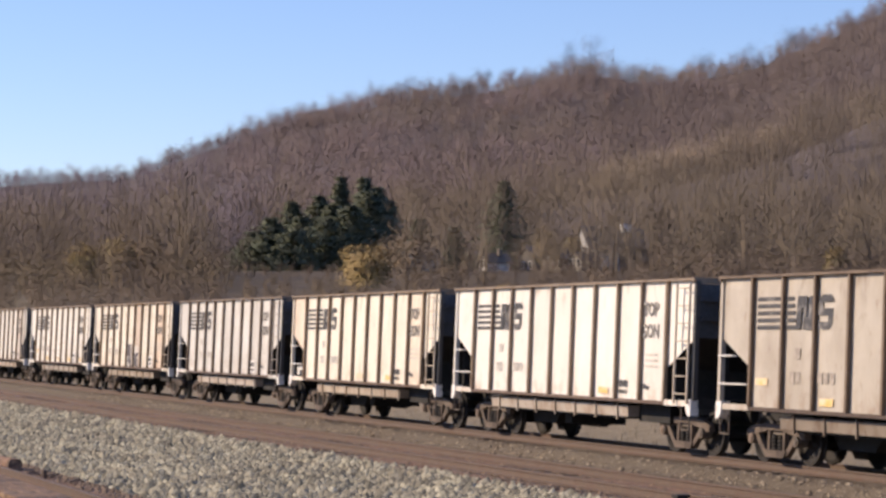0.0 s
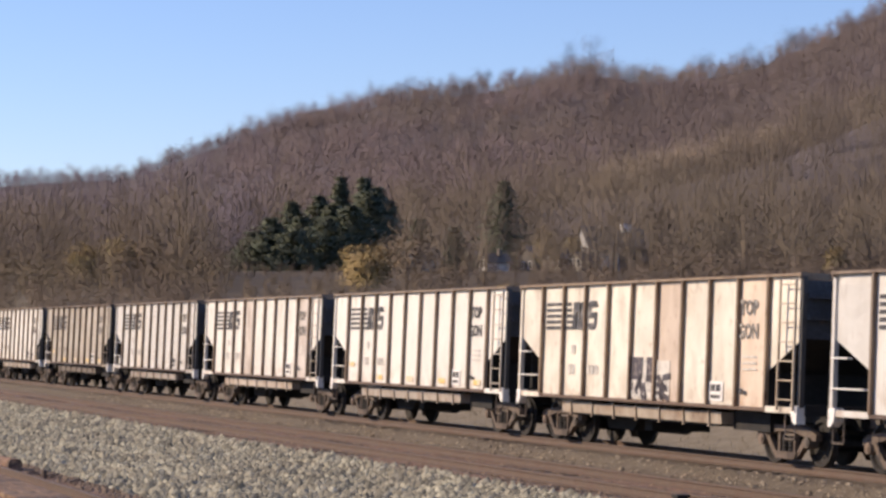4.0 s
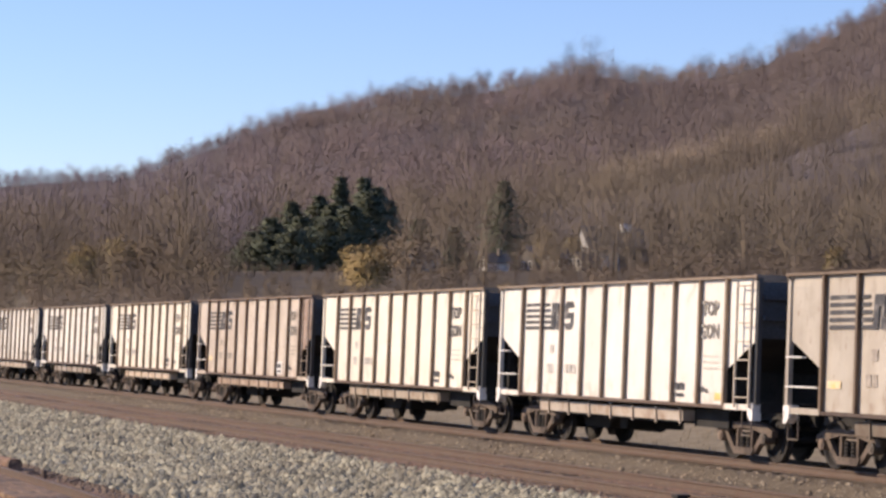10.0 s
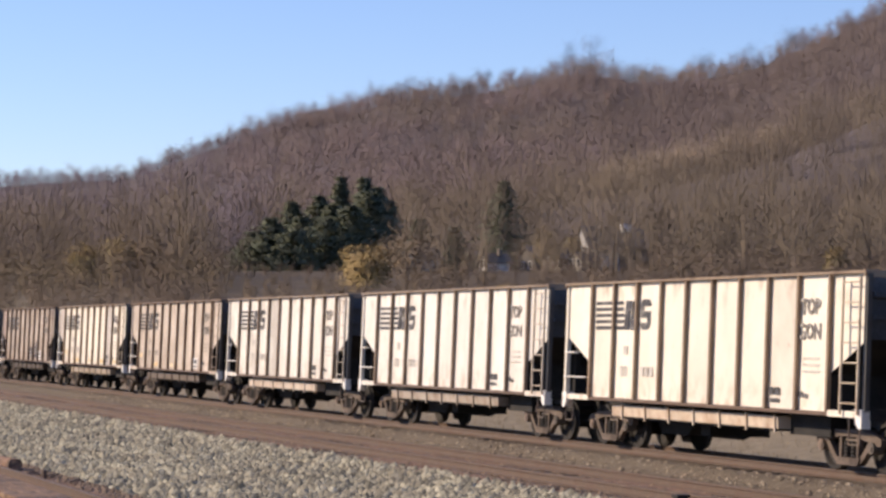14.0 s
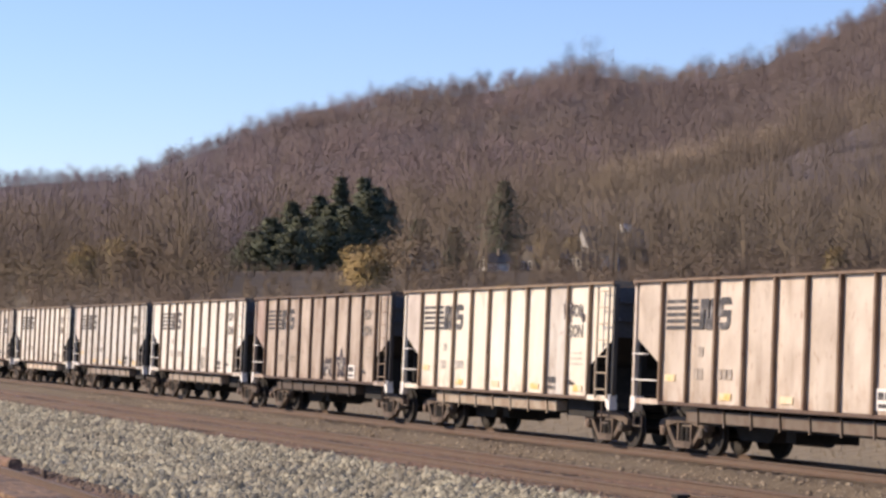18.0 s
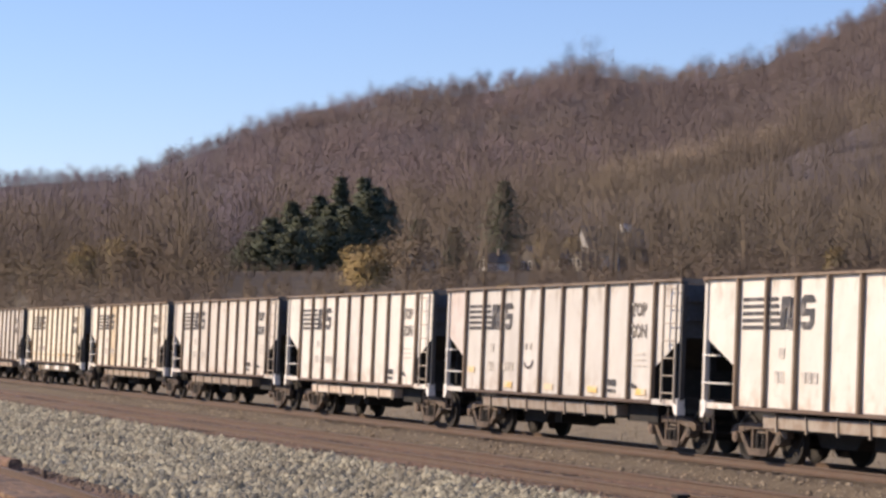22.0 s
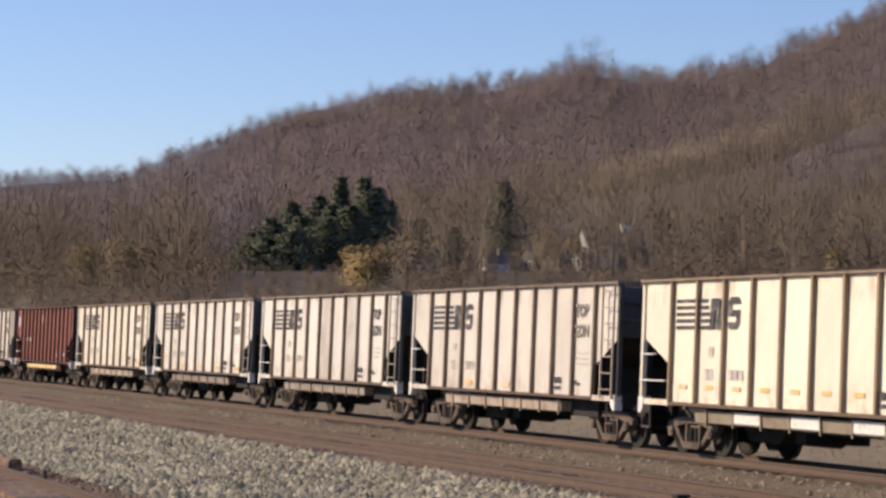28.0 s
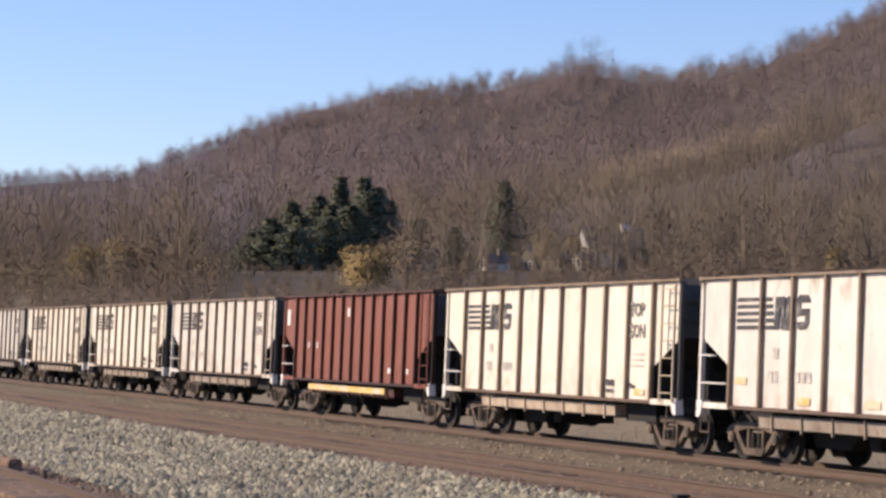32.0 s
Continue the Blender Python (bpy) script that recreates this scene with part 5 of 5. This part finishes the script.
def loose_tie(x0, y0):
    bm = bmesh.new()
    # worn timber: rounded section, ragged end
    rnd = random.Random(3)
    rings = []
    for i in range(9):
        x = -1.3 + 2.6 * i / 8
        rings.append([bm.verts.new((x + (rnd.uniform(-0.03, 0.03) if i in (0, 8) else 0), 0.135 * math.copysign(abs(math.cos(a)) ** 0.6, math.cos(a)) * rnd.uniform(0.93, 1.05), 0.13 + 0.13 * math.copysign(abs(math.sin(a)) ** 0.6, math.sin(a)) * rnd.uniform(0.93, 1.05))) for a in [6.2832 * k / 12 for k in range(12)]])
    for p, q in zip(rings, rings[1:]):
        for k in range(12):
            bm.faces.new((p[k], p[(k + 1) % 12], q[(k + 1) % 12], q[k]))
    bm.faces.new(rings[0])
    bm.faces.new(rings[-1][::-1])
    ob = tagged(new("loose_tie", mesh_of(bm, "loose_tie", TIMBER)), "weathered rounded timber tie lying beside the track", "timber")
    ob.matrix_basis = pose(x0 - 1.3, y0, height(x0, y0) - 0.01, 0, 0, 3)


loose_tie(-45.8, 8.24)


def crossing_plank(x0, x1, y):
    bm = bmesh.new()
    box(bm, x0, x1, -0.13, 0.13, -0.15, -0.015)
    soften(bm, 0.015)
    ob = tagged(new("crossing_plank", mesh_of(bm, "crossing_plank", PLANK)), "worn orange-brown plank laid inside the rail", "plank", "crossing planks")
    ob.location.y = y


for k in range(3):
    crossing_plank(-62, -34, NEAR_Y - 0.35 + k * 0.28)


def stake(x, y):
    bm = bmesh.new()
    rod(bm, (0, 0, -0.1), (0.02, 0, 0.13), 0.05, 0.042, seg=8)
    rod(bm, (0.02, 0, 0.13), (0.022, 0, 0.155), 0.062, 0.05, seg=8)
    ob = tagged(new("iron_stake", mesh_of(bm, "iron_stake", RAIL)), "short rusty iron stake in the ballast", "stake")
    ob.location = (x, y, height(x, y))


stake(-43.6, 8.45)


def loose_plate(x, y, turn, tilt):
    bm = bmesh.new()
    box(bm, -0.17, 0.17, -0.1, 0.1, 0.0, 0.025)
    for sx in (-0.06, 0.06):
        box(bm, sx - 0.012, sx + 0.012, -0.1, 0.1, 0.025, 0.045)
    soften(bm, 0.006)
    ob = tagged(new("tie_plate", mesh_of(bm, "tie_plate", RAIL)), "rusty loose tie plate lying in the ballast", "tie plate", "loose tie plates")
    ob.matrix_basis = pose(x, y, height(x, y) + 0.015, tilt, 6, turn)


for x, y, turn, tilt in ((-44.6, 8.42, 25, 14), (-43.9, 8.62, -40, 8), (-42.2, 8.75, 10, 18)):
    loose_plate(x, y, turn, tilt)


def junction_box(x, y):
    root = tagged(new("junction_box"), "small black trackside junction box", "trackside box")
    root.location = (x, y, height(x, y))
    bm = bmesh.new()
    box(bm, -0.09, 0.09, -0.09, 0.09, 0.0, 0.16)
    soften(bm, 0.03)
    part("case", bm, BLACK, root)
    bm = bmesh.new()
    box(bm, -0.11, 0.11, -0.11, 0.11, 0.16, 0.20)
    part("lid", bm, BLACK, root)


junction_box(-33.5, 16.5)


def grass_tufts():
    rnd = np.random.RandomState(7)
    n = 9000
    X, Y = rnd.uniform(-130, -15, n), rnd.uniform(28, 46, n)
    Z = terrain(X, Y) + profile(Y)
    A, H = rnd.uniform(0, 6.2832, n), rnd.uniform(0.08, 0.3, n)
    W = 0.018
    lean = rnd.uniform(-0.12, 0.12, (n, 2))
    P = np.stack([np.stack([X - W * np.cos(A), Y - W * np.sin(A), Z - 0.02], 1), np.stack([X + W * np.cos(A), Y + W * np.sin(A), Z - 0.02], 1), np.stack([X + lean[:, 0], Y + lean[:, 1], Z + H], 1)], 1)
    F = np.arange(n * 3).reshape(-1, 3)
    tagged(new("dry_grass", bulk("dry_grass", P.reshape(-1, 3), F, DRYGRASS)), "dry tan grass on the bank beyond the train", "grass", kind="stuff")


grass_tufts()


# ---- ballast ----
def stones(name, label, y0, y1, x0, x1, per_m2, size, mat, seed):
    """Broken stones sunk into the ground: a ragged foot of five corners and an off-centre top."""
    rnd = np.random.RandomState(seed)
    n = int((y1 - y0) * (x1 - x0) * per_m2)
    ang = np.arange(5) * 1.25664
    base = np.concatenate([np.stack([np.cos(ang), np.sin(ang), -0.3 + 0 * ang], 1), [(0, 0, 0.8)]])
    tri = np.array([(5, k, (k + 1) % 5) for k in range(5)])
    X, Y = rnd.uniform(x0, x1, n), rnd.uniform(y0, y1, n)
    S = size * (0.4 + 1.7 * rnd.uniform(0, 1, n) ** 4)
    A = rnd.uniform(0, 6.2832, n)
    v = base[None] * rnd.uniform(0.65, 1.25, (n, 6, 3)) * S[:, None, None] * np.array([1, 1, 0.95])
    v[:, 5, :2] += rnd.uniform(-0.5, 0.5, (n, 2)) * S[:, None]
    c, s = np.cos(A)[:, None], np.sin(A)[:, None]
    P = np.stack([v[:, :, 0] * c - v[:, :, 1] * s + X[:, None], v[:, :, 0] * s + v[:, :, 1] * c + Y[:, None], v[:, :, 2] + (profile(Y) + terrain(X, Y) + 0.012)[:, None]], -1)
    F = tri[None] + (np.arange(n) * 6)[:, None, None]
    tagged(new(name, bulk(name, P.reshape(-1, 3), F.reshape(-1, 3), mat)), label, "ballast", kind="stuff")


stones("ballast", "loose broken grey ballast stones between the tracks", 9.5, 16.1, -98, -24, 120, 0.06, GRAVEL, 1)
stones("ballast_lumps", "larger loose ballast stones lying on the bed", 9.6, 16.0, -98, -24, 24, 0.078, GRAVEL, 4)
stones("shoulder_stones", "brown-stained stones along the near track's shoulder", 8.2, 9.6, -75, -32, 60, 0.035, BROWNGRAVEL, 9)
stones("stained_ballast", "rust-stained ballast of the middle track", 16.2, 18.9, -95, -25, 40, 0.03, BROWNGRAVEL, 2)
stones("cess_stones", "pale stones scattered between the tracks", 18.9, 21.4, -100, -25, 70, 0.032, PALEGRAVEL, 3)


# ---- what moves ----
def motions():
    """The train rolls along its track, all wheels turning with it."""
    seconds = [i * 1.0 for i in range(33)]
    for n, car in TRAIN.items():
        walk(car, [(t, canted(rear_x(n, t))) for t in seconds])
    leads = {}
    for n, car in TRAIN.items():
        for o in car.children_recursive:
            if not o.name.startswith("wheelset"):
                continue
            front = o.location.x > 0
            if front not in leads:
                x = o.location.x
                rows = []
                for i in range(32 * FPS + 1):
                    t = i / FPS
                    rows.append((t, pose(x, 0, 0.457, 0, math.degrees(CAR_PITCH * (travelled(t) - travelled(0)) / 0.457), 0)))
                walk(o, rows)
                leads[front] = o
            else:
                # same turning as the first wheelset
                o.rotation_mode = "QUATERNION"
                o.animation_data_create()
                o.animation_data.action = leads[front].animation_data.action
                o.animation_data.action_slot = leads[front].animation_data.action_slot


motions()
